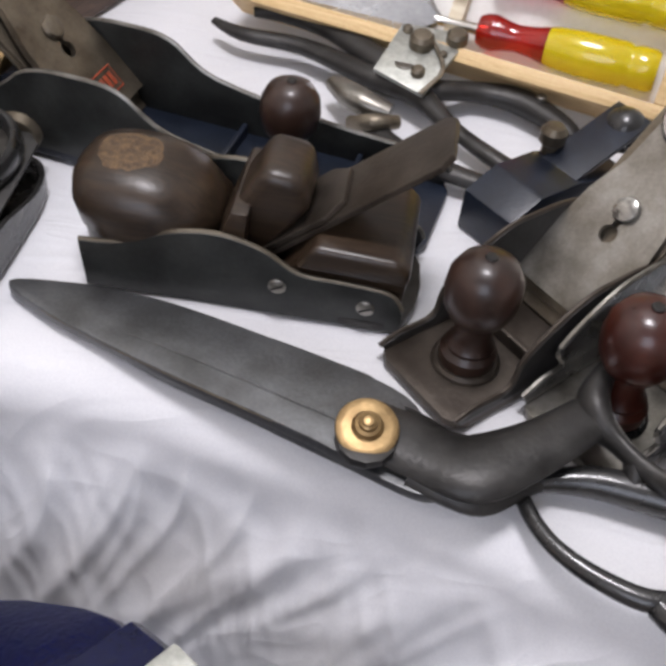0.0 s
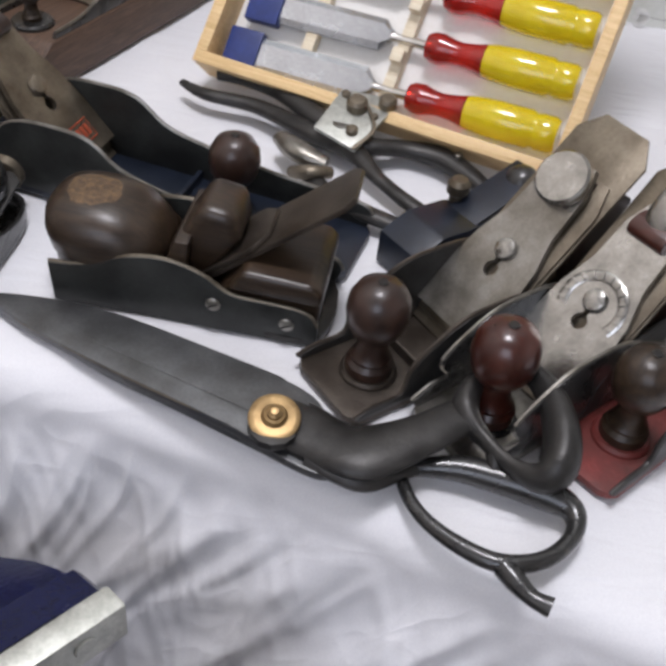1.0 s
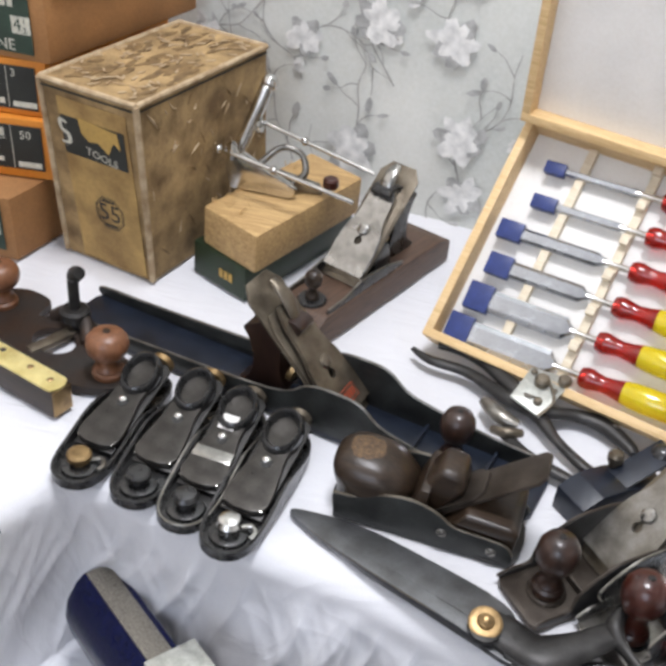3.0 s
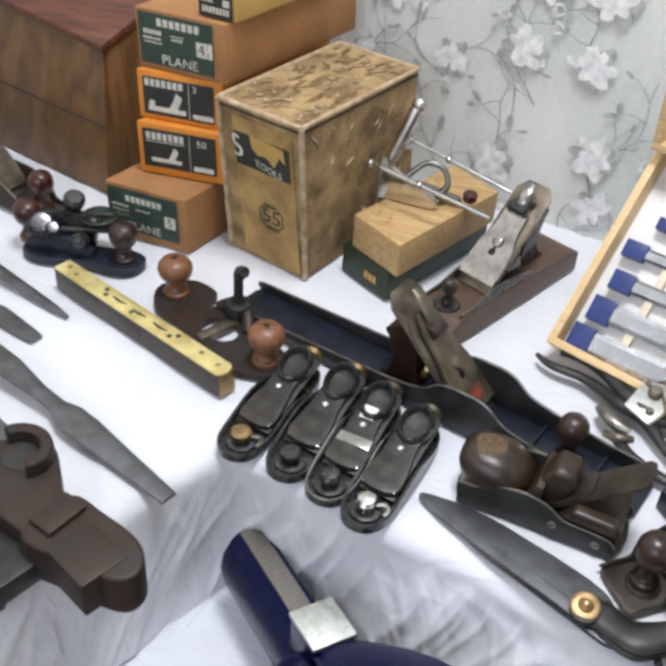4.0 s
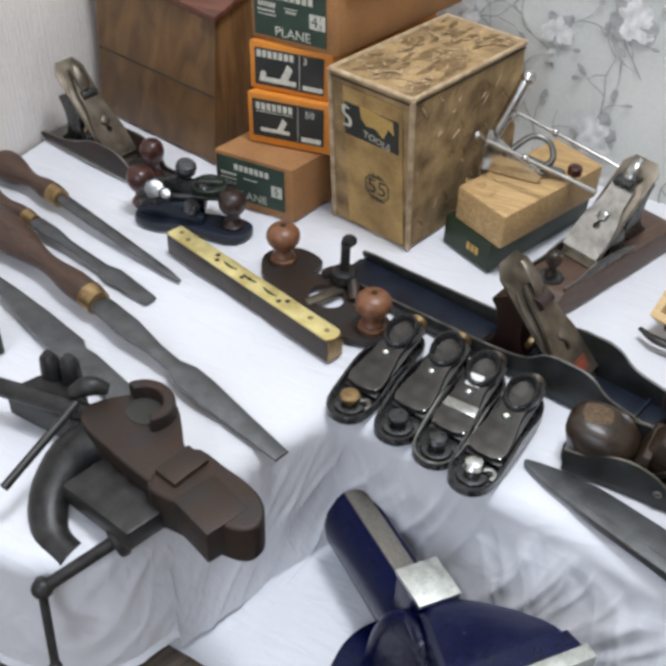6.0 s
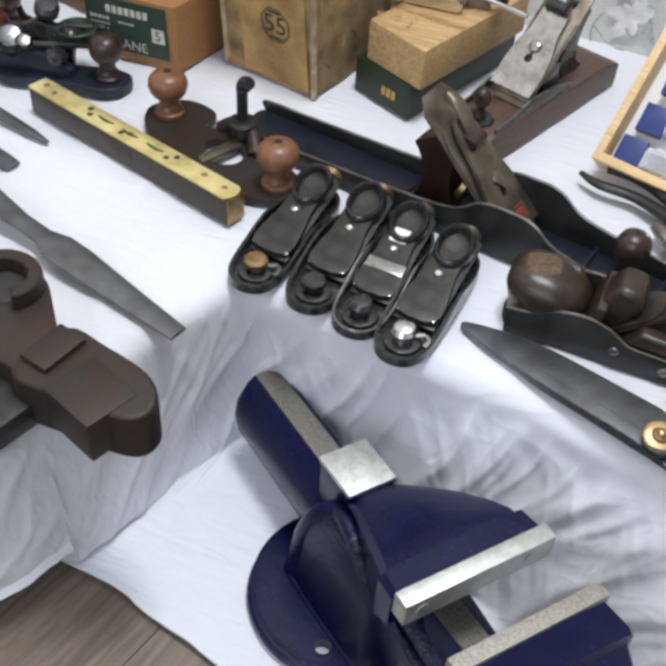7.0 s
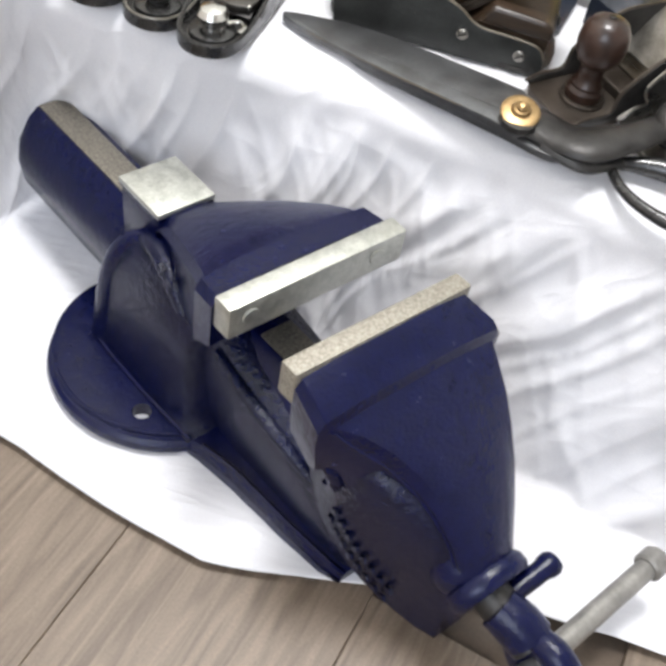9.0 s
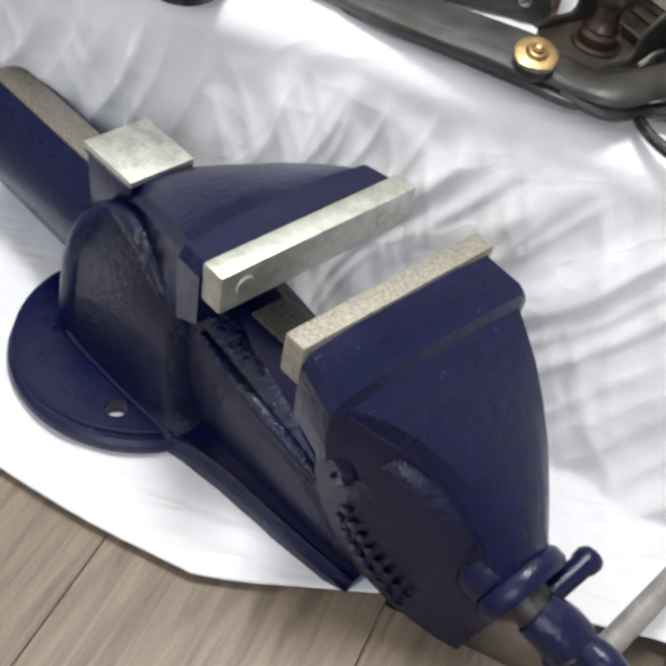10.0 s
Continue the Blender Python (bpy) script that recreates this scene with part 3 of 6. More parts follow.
    part("flank", skew(loft([section(x, (r - q) / 2, t, b, 0.001, 0.90, (r + q) / 2) for x, q, r, t, b in flank])), "blue_rough", v, smooth=50)
    part("hook", skew(tube([(0.073, -0.0500, 0.144), (0.082, -0.0470, 0.136), (0.086, -0.0435, 0.124), (0.082, -0.0415, 0.111), (0.075, -0.0400, 0.104)], [0.003, 0.0048, 0.0048, 0.0040, 0.002], 12)), "blue", v, "thick rounded enamel edge")
    # cast lettering on the flank, too worn to read
    for row in range(2):
        for i in range(8):
            x = 0.088 + 0.0064 * i - 0.002 * row
            y = -0.0402 + 1.9e-4 * max(0, x - 0.092) * 1000 * (1.0 + 0.9 * max(0, x - 0.105) / 0.04)
            z = 0.088 - 1.02 * (x - 0.088) - 0.014 * row
            part("embossed_mark", skew(moved(box(0.0044, 0.0026, 0.0088, (0, 0, 0), 0.0008), shift(x, y, z) @ spin(-18) @ spin(42, "Y"))), "blue_rough", v)
    part("boss", skew(moved(sphere(0.024, n=28), shift(0.1560, 0.0050, 0.0820) @ Matrix.Diagonal((0.85, 1.05, 1.05, 1)))), "blue", v, smooth=60)
    col = lathe([(0.0, 0), (0.0255, 0), (0.0275, 0.003), (0.0275, 0.009), (0.0250, 0.0125), (0.0135, 0.0130), (0.0, 0.0130)], 32)
    part("collar", skew(moved(col, shift(0.1650, 0.006, 0.0800) @ spin(100, "Y") @ Matrix.Diagonal((0.88, 1.0, 1, 1)))), "blue", v)
    part("spindle", skew(moved(cylinder(0.0125, 0.045, n=28), shift(0.170, 0.004, 0.077) @ spin(104, "Y"))), "iron", v, "dark greased screw spindle")
    head = part("screw_head", skew(tube([(0.186, 0.000, 0.078), (0.198, 0.003, 0.075), (0.208, 0.005, 0.070)], [0.0135, 0.0150, 0.0150], 20)), "blue", v)
    eye = [(0.2235 + 0.0172 * math.cos(q), 0.006, 0.0590 + 0.0172 * math.sin(q)) for q in [2 * math.pi * i / 14 for i in range(14)]]
    part("eye", skew(tube(eye, 0.0098, 16, 1.0, True, 3, (0, 1, 0))), "blue", head, "enamelled eye of the screw head")
    part("pin", skew(moved(lathe([(0, 0), (0.0068, 0), (0.0068, 0.036), (0.0078, 0.038), (0.0082, 0.043), (0.0070, 0.0455), (0, 0.046)], 22), shift(0.183, 0.006, 0.072) @ spin(-86, "X"))), "blue", v)
    # loose tommy bar through the eye of the screw
    home = v.matrix_world.inverted()
    a, b = Vector((0.1560, -0.1690, -0.1660)), Vector((0.0600, -0.2860, -0.1600))
    tommy = part("tommy_bar", moved(tube([a, b], 0.0072, 18, k=1), home), "pegrey", v, "dull grey steel bar")
    part("bar_end", moved(lathe([(0, -0.001), (0.0085, -0.001), (0.0102, 0.001), (0.0102, 0.011), (0.0085, 0.0135), (0, 0.0140)], 22), home @ look(a, b) @ shift(0, 0, -0.010)), "pegrey", tommy)
    return v


bench_vice()


# ---- tailor's shears ----
def shears():
    s = thing("tailor_shears", "large dark steel tailor's shears with a brass pivot", "shears", shift(0, 0, 0) @ spin(-26.9))
    def rise(u):
        return 0.004 + 0.085 * max(0.0, min(0.19, 0.188 + u))

    def tilted(bm):
        for q in bm.verts:
            q.co.z += rise(q.co.x) - 0.006
        return bm

    up = curve2([(-0.1887, 0.0007), (-0.157, 0.017), (-0.131, 0.0243), (-0.103, 0.0285), (-0.060, 0.0314), (-0.021, 0.0335), (-0.012, 0.0320), (0.004, 0.0255), (0.014, 0.012), (0.004, -0.008), (-0.021, -0.0088), (-0.046, -0.0088), (-0.103, -0.0095), (-0.156, -0.0072)], True, 5)
    part("upper_blade", tilted(prism(up, 0.0, 0.006, "xy", 0.0012)), "blade", s, "dark worn steel blade")
    edge = curve2([(-0.180, -0.0025), (-0.155, -0.0078), (-0.103, -0.0100), (-0.046, -0.0093), (-0.012, -0.0085)], False, 5)
    part("cutting_edge", tube([(p.x, p.y + 0.0016, rise(p.x) - 0.0012) for p in edge], 0.0013, 6, 0.8, k=1), "oldsteel", s, "bright worn cutting edge")
    part("bevel_line", tube([(-0.120, 0.0012, rise(-0.120) + 0.0001), (-0.06, 0.0035, rise(-0.06) + 0.0001), (-0.016, 0.0045, rise(-0.016) + 0.0001)], 0.0006, 6, 0.5), "blade", s)
    low = curve2([(-0.176, 0.006), (-0.14, 0.0260), (-0.09, 0.0345), (-0.03, 0.0385), (0.006, 0.034), (0.026, 0.012), (0.034, 0.000), (0.024, -0.006), (-0.01, -0.0070), (-0.05, -0.0066), (-0.11, -0.0060)], True, 5)
    part("lower_blade", tilted(prism(low, -0.0056, -0.0004, "xy", 0.001)), "blade", s)
    part("upper_shank", tube([(-0.004, 0.0120, 0.0150), (0.010, 0.0130, 0.0155), (0.026, 0.0120, 0.0165), (0.041, 0.0145, 0.0185), (0.052, 0.0270, 0.0205), (0.062, 0.0430, 0.0225), (0.070, 0.0600, 0.0240)], [0.0150, 0.0158, 0.0150, 0.0160, 0.0138, 0.0118, 0.0105], 20, 0.42), "iron", s)
    part("lower_shank", tube([(0.020, 0.005, 0.0135), (0.036, 0.006, 0.0130), (0.047, 0.009, 0.0115), (0.055, 0.020, 0.0095), (0.062, 0.031, 0.0085)], [0.0100, 0.0100, 0.0092, 0.0070, 0.0058], 14, 0.6), "iron", s)
    bow = [(0.070, 0.064, 0.024), (0.0675, 0.080, 0.029), (0.074, 0.0930, 0.034), (0.087, 0.0955, 0.037), (0.102, 0.0875, 0.037), (0.116, 0.0710, 0.034), (0.1225, 0.0550, 0.028), (0.117, 0.0475, 0.023), (0.102, 0.0490, 0.021), (0.084, 0.0555, 0.022)]
    part("thumb_bow", tube(bow, [0.0074, 0.0052, 0.0046, 0.0050, 0.0066, 0.0088, 0.0096, 0.0066, 0.0038, 0.0042], 18, 1.25, True, 5), "iron", s, "raised dark thumb bow, flared on one side")
    loop = [(0.0600, 0.0270, 0.0075), (0.0655, 0.0165, 0.007), (0.0800, 0.0075, 0.0065), (0.100, 0.0040, 0.0062), (0.1205, 0.0060, 0.007), (0.1365, 0.0195, 0.008), (0.1420, 0.0390, 0.009), (0.1360, 0.0510, 0.010), (0.120, 0.0515, 0.0105), (0.098, 0.0470, 0.010), (0.078, 0.0405, 0.009)]
    part("finger_bow", tube(loop, [0.0036, 0.0034, 0.0036, 0.0042, 0.0046, 0.0042, 0.0042, 0.0062, 0.0080, 0.0076, 0.0064], 14, 1.0, True, 5), "japan", s, "black enamelled finger bow")
    part("spur", tube([(0.122, 0.0055, 0.0065), (0.130, 0.0020, 0.006), (0.139, -0.0012, 0.0055), (0.148, -0.0008, 0.0055)], [0.0055, 0.0052, 0.0040, 0.0048], 12), "japan", s)
    part("spur", tube([(0.094, 0.052, 0.019), (0.096, 0.048, 0.015), (0.096, 0.0445, 0.011)], [0.0055, 0.0042, 0.0048], 12), "iron", s)
    boss = lathe([(r * 0.62, z * 0.55) for r, z in [(0, 0), (0.0195, 0), (0.0205, 0.0012), (0.0200, 0.0026), (0.0182, 0.0034), (0.0150, 0.0038), (0.0105, 0.0046), (0.0090, 0.0064), (0.0084, 0.0090), (0.0060, 0.0100), (0.0055, 0.0128), (0.0040, 0.0138), (0.0036, 0.0152), (0.0012, 0.0160), (0, 0.0158)]], 40)
    part("pivot_nut", moved(boss, shift(-0.0015, 0.0030, 0.0245) @ Matrix.Rotation(radians(17), 4, Vector((0.89, 0.45, 0.0)))), "brass", s, "worn brass pivot nut")
    part("washer", prism([(0.0122 * math.cos(q), 0.0122 * math.sin(q)) for q in [radians(30 * i) for i in range(12)]], 0.0190, 0.0232, "xy", 0.0006), "iron", s)
    return s


shears()


# ---- hand planes ----
KNOB = [(0, 0), (0.0145, 0), (0.0150, 0.003), (0.0148, 0.006), (0.0122, 0.0085), (0.0126, 0.0105), (0.0100, 0.0140), (0.0092, 0.0200), (0.0100, 0.0245), (0.0150, 0.0285), (0.0180, 0.0340), (0.0194, 0.0415), (0.0184, 0.0495), (0.0145, 0.0560), (0.0070, 0.0594), (0, 0.060)]


def knob_mesh(scale=1.0, wide=0.88, n=30):
    return lathe([(r * scale * wide, z * scale) for r, z in KNOB], n)


def lever_cap_mesh(length, wide, thick=0.004, slot=True, round_top=True):
    """Flat cap in local x (across) and y (along), with a keyhole cut through it."""
    w = wide / 2
    pts = [(-w, 0), (w, 0), (w, length * 0.26), (w * 0.90, length * 0.45), (w * 0.68, length * 0.62), (w * 0.62, length * 0.86), (w * 0.40, length), (-w * 0.40, length), (-w * 0.62, length * 0.86), (-w * 0.68, length * 0.62), (-w * 0.90, length * 0.45), (-w, length * 0.26)]
    if slot:
        c = length * 0.34
        key = [(0.0045 * math.sin(a), c + 0.0045 * math.cos(a)) for a in [2 * math.pi * (0.06 + 0.88 * i / 14) for i in range(15)]]
        up = [(-0.0022, c + 0.016), (0.0, c + 0.018), (0.0022, c + 0.016)]
        loop = up + key
        pts = [(0.0, 0.0), *pts[1:], pts[0], (0.0, 0.0)] + [loop[(i + 9) % len(loop)] for i in range(len(loop) + 1)]
    return prism(pts, 0, thick, "xy")


def bench_plane(name, label, m, long, wide, mouth, cheek=0.045, toe_z=0.010, heel_z=0.014, body="japan", inside=None, cap="polished", cap_long=0.115, cap_wide=0.046, pitch=45, knob=None, knob_x=None, knob_scale=1.0,
                tote=None, wooden=0.0, lever="polished", blade="oldsteel", edges="steel", wheel=True, group="", round_screw=False, badge=False, deck=None, printed=False):
    """A metal bench plane: x towards the toe, sole at z 0."""
    t = thing(name, label, "hand plane", m, group)
    a, b, w, base = -long / 2, long / 2, wide / 2, wooden
    if wooden:
        prof = [(a, 0), (b, 0), (b, base * 0.75), (b - 0.012, base), (mouth + 0.04, base), (mouth + 0.03, base * 1.0), (a + 0.03, base), (a, base * 0.72)]
        part("stock", prism(prof, -w, w, "xz", 0.003), "bodywood", t, "worn brown wooden stock")
        side_w, z0 = w * 0.93, base
    else:
        nose = 0.008
        sole = [(a, -w + nose), (a + nose * 0.4, -w + nose * 0.3), (a + nose, -w), (b - nose, -w), (b - nose * 0.35, -w + nose * 0.35), (b, -w + nose), (b, w - nose), (b - nose * 0.35, w - nose * 0.35), (b - nose, w), (a + nose, w), (a + nose * 0.4, w - nose * 0.3), (a, w - nose)]
        part("sole", prism(sole, 0, 0.0045, "xy", 0.0006), edges if not deck else deck, t)
        side_w, z0 = w, 0.004
        for q in (0.35, 0.72):
            x = mouth + (b - mouth) * q
            if not knob or abs(x - (knob_x or 0)) > 0.02:
                part("cross_rib", box(0.003, wide - 0.008, 0.007, (x, 0, 0.008), 0.001), inside or body, t)
    cheek_pts = [(a + 0.004, z0), (b - 0.004, z0), (b - 0.001, z0 + toe_z * 0.5), (b - 0.012, z0 + toe_z), (mouth + (b - mouth) * 0.62, z0 + toe_z * 1.2), (mouth + 0.045, z0 + (cheek - z0) * 0.50 + toe_z * 0.3), (mouth + 0.018, cheek * 0.95), (mouth - 0.006, cheek), (mouth - 0.034, cheek * 0.93), (mouth - 0.075, z0 + (cheek - z0) * 0.50), (mouth + (a - mouth) * 0.72, z0 + heel_z), (a + 0.010, z0 + heel_z * 0.8), (a, z0 + heel_z * 0.4)]
    top = cheek_pts[:2] + [(p.x, p.y) for p in curve2(cheek_pts[2:], False, 5)]
    if wooden:
        top = [(mouth - 0.075, z0), (mouth + 0.06, z0)] + [(p.x, p.y) for p in curve2([(mouth + 0.058, z0 + 0.004), (mouth + 0.03, z0 + 0.006), (mouth, z0 + 0.014), (mouth - 0.04, z0 + 0.012), (mouth - 0.075, z0 + 0.004)], False, 5)]
    for sgn in (-1, 1):
        y = sgn * (side_w - 0.0016)
        cheek_part = part("cheek", prism(top, y - 0.0016, y + 0.0016, "xz", 0.0005), body, t)
        rim = [(x, y, z) for x, z in top[2:]]
        part("rim", tube(rim, 0.0013, 6, 1.0, k=1), edges, cheek_part, "bright worn edge")
    ang = radians(pitch)
    d = Vector((-math.cos(ang), 0, math.sin(ang)))
    n = Vector((math.sin(ang), 0, math.cos(ang)))
    bed = Matrix((( 0, d.x, n.x, mouth), (1, d.y, n.y, 0), (0, d.z, n.z, z0 + 0.002), (0, 0, 0, 1)))
    hi = 0.052
    frog = prism([(mouth - 0.006, z0), (mouth - 0.006 + d.x * hi * 0.2, z0 + d.z * hi * 0.2), (mouth - 0.010 + d.x * hi, z0 + d.z * hi), (mouth - 0.018 + d.x * hi, z0 + d.z * hi - 0.004), (mouth - 0.062, z0 + 0.012), (mouth - 0.064, z0)], -cap_wide * 0.42, cap_wide * 0.42, "xz", 0.002)
    part("frog", frog, inside or body, t)
    iron = [(-cap_wide * 0.5, -0.002), (cap_wide * 0.5, -0.002), (cap_wide * 0.5, cap_long * 1.22), (cap_wide * 0.30, cap_long * 1.34), (-cap_wide * 0.30, cap_long * 1.34), (-cap_wide * 0.5, cap_long * 1.22)]
    part("blade", moved(prism(iron, 0, 0.0022, "xy", 0.0004), bed), blade, t, "plane iron with a dull patina")
    chip = [(-cap_wide * 0.48, 0.004), (cap_wide * 0.48, 0.004), (cap_wide * 0.48, cap_long * 0.9), (cap_wide * 0.36, cap_long * 1.05), (-cap_wide * 0.36, cap_long * 1.05), (-cap_wide * 0.48, cap_long * 0.9)]
    part("cap_iron", moved(prism(chip, 0.0026, 0.0046, "xy", 0.0005), bed), blade, t)
    capm = bed @ shift(0, 0.008, 0.0062) @ spin(1.5, "X")
    cap_part = part("lever_cap", moved(lever_cap_mesh(cap_long, cap_wide), capm), cap, t, "worn metal lever cap with a keyhole slot")
    part("cap_foot", moved(box(cap_wide * 0.98, 0.010, 0.005, (0, 0.006, 0.0005), 0.002), capm), cap, cap_part)
    part("cap_screw", moved(join(lathe([(0, 0), (0.0062, 0), (0.0066, 0.0012), (0.0058, 0.003), (0.0030, 0.0040), (0, 0.0042)], 22)), capm @ shift(0, cap_long * 0.34 + 0.013, 0.0042)), lever, cap_part, "domed screw head")
    if not round_screw:
        part("cam_lever", moved(join(tube([(0, cap_long * 0.86, 0.004), (0, cap_long * 0.97, 0.0085), (0, cap_long * 1.10, 0.0090), (0, cap_long * 1.2, 0.006)], [0.007, 0.0085, 0.0075, 0.004], 14, 0.45)), capm), lever, cap_part)
    if printed:
        frame_pts = [(-0.015, 0.008), (0.015, 0.008), (0.015, 0.021), (-0.015, 0.021)]
        part("printed_frame", moved(tube([(x, y, 0.0042) for x, y in frame_pts], 0.0006, 6, 0.5, True, 1), capm), "redprint", cap_part, "worn red printed frame")
        for i in range(6):
            part("print_bar", moved(box(0.0030, 0.0075, 0.0004, (-0.0110 + i * 0.0044, 0.0145, 0.0042), 0), capm), "redprint", cap_part, smooth=0)
    if round_screw:
        part("thumb_disc", moved(cylinder(0.0155, 0.0075, n=32, b=0.0014), capm @ shift(0, cap_long * 0.88, 0.004)), lever, cap_part)
    if badge:
        arc = [(0.0165 * math.cos(q), cap_long * 0.34 + 0.010 + 0.0165 * math.sin(q), 0.0042) for q in [radians(-25 + 230 * i / 18) for i in range(19)]]
        part("raised_arc", moved(tube(arc, 0.0030, 6, 0.35, k=1), capm), cap, cap_part, "raised maker's band")
        for i in range(13):
            q = radians(-18 + 216 * i / 12)
            part("raised_mark", moved(box(0.0017, 0.0042, 0.0014, (0, 0, 0), 0.0003), capm @ shift(0.0165 * math.cos(q), cap_long * 0.34 + 0.010 + 0.0165 * math.sin(q), 0.0054) @ spin(math.degrees(q) - 90)), lever, cap_part)
    if knob:
        kx = knob_x if knob_x is not None else mouth + (b - mouth) * 0.62
        k = part("knob", moved(knob_mesh(knob_scale), shift(kx, 0, z0 + 0.003)), knob, t, "turned glossy wooden front knob")
        part("knob_screw", moved(cylinder(0.0030 * knob_scale, 0.0012, n=18), shift(kx, 0, z0 + 0.0032 + 0.0595 * knob_scale)), "iron", k)
        part("knob_seat", moved(lathe([(0, 0), (0.0158, 0), (0.0155, 0.002), (0.0140, 0.0035), (0, 0.0035)], 26), shift(kx, 0, z0)), inside or body, t)
    if tote:
        x0 = mouth - 0.085 if long > 0.2 else mouth - 0.07
        grip = curve2([(x0 + 0.028, z0), (x0 + 0.014, z0 + 0.020), (x0 + 0.010, z0 + 0.045), (x0 + 0.016, z0 + 0.066), (x0 + 0.030, z0 + 0.082), (x0 + 0.022, z0 + 0.090), (x0 + 0.002, z0 + 0.086), (x0 - 0.018, z0 + 0.074), (x0 - 0.030, z0 + 0.066), (x0 - 0.024, z0 + 0.056), (x0 - 0.018, z0 + 0.036), (x0 - 0.022, z0 + 0.014), (x0 - 0.034, z0)], True, 4)
        part("tote", prism(grip, -0.0115, 0.0115, "xz", 0.0065, 3, 20), tote, t, "shaped wooden rear handle")
    if wheel:
        part("adjusting_wheel", moved(lathe([(0, 0), (0.010, 0), (0.0125, 0.0015), (0.0125, 0.0065), (0.010, 0.008), (0, 0.008)], 26), shift(mouth - 0.060, 0, z0 + 0.030) @ spin(-70, "Y")), "brass", t, "brass adjusting wheel")
    return t


def at_toe(x, y, deg, long, back=0.0):
    """A pose whose toe end lies at x, y and whose toe points along deg."""
    c = radians(deg)
    return shift(x - math.cos(c) * (long / 2 + back), y - math.sin(c) * (long / 2 + back), 0) @ spin(deg)


bench_plane("hand_plane", "long blue-black iron bench plane with a patinated lever cap", at_toe(0.032, 0.166, -14.5, 0.50), 0.50, 0.062, 0.068, 0.052, 0.016, 0.014, "cheek", "navy", "oldsteel", 0.118, 0.054, 45, "rosewood", 0.166, 0.92, "rosewood", lever="oldsteel", printed=True, deck="navy", group="bench planes on the table")
bench_plane("hand_plane", "steel jack plane with a dark turned knob and grey lever cap", at_toe(0.0205, 0.0455, 219.5, 0.36), 0.36, 0.055, 0.098, 0.048, 0.006, 0.012, "iron", "deckiron", "steel", 0.112, 0.050, 45, "rosewood", 0.150, 0.98, "rosewood", round_screw=True, deck="deckiron", edges="deckiron", group="bench planes on the table")
bench_plane("hand_plane", "iron smoothing plane with a bright lever cap and red knob", at_toe(0.084, 0.022, 222, 0.25), 0.25, 0.056, 0.062, 0.050, 0.010, 0.012, "japan", "japan", "polished", 0.108, 0.050, 46, "redwood", 0.094, 1.02, "redwood", badge=True, group="bench planes on the table")
bench_plane("hand_plane", "iron plane with a worn red painted toe and wooden knob", at_toe(0.150, 0.014, 225, 0.30), 0.30, 0.046, 0.070, 0.046, 0.005, 0.012, "iron", "redpaint", "steel", 0.105, 0.042, 45, "infill", 0.112, 0.95, "redwood", deck="redpaint", edges="iron", group="bench planes on the table")
bench_plane("hand_plane", "transitional plane with wooden stock and bright lever cap", at_toe(-0.232, 0.318, 247, 0.255), 0.255, 0.062, 0.050, 0.05, 0.01, 0.01, "japan", "japan", "polished", 0.105, 0.048, 44, "infill", 0.100, 0.55, "japan", wooden=0.036, group="bench planes on the table")
bench_plane("hand_plane", "old iron smoothing plane with a black handle beside the chest", at_toe(-0.742, 0.345, -14, 0.235), 0.235, 0.056, 0.030, 0.040, 0.006, 0.012, "rust", "japan", "oldsteel", 0.118, 0.046, 47, "redwood", 0.090, 0.95, "japan", lever="oldsteel", group="bench planes on the table")


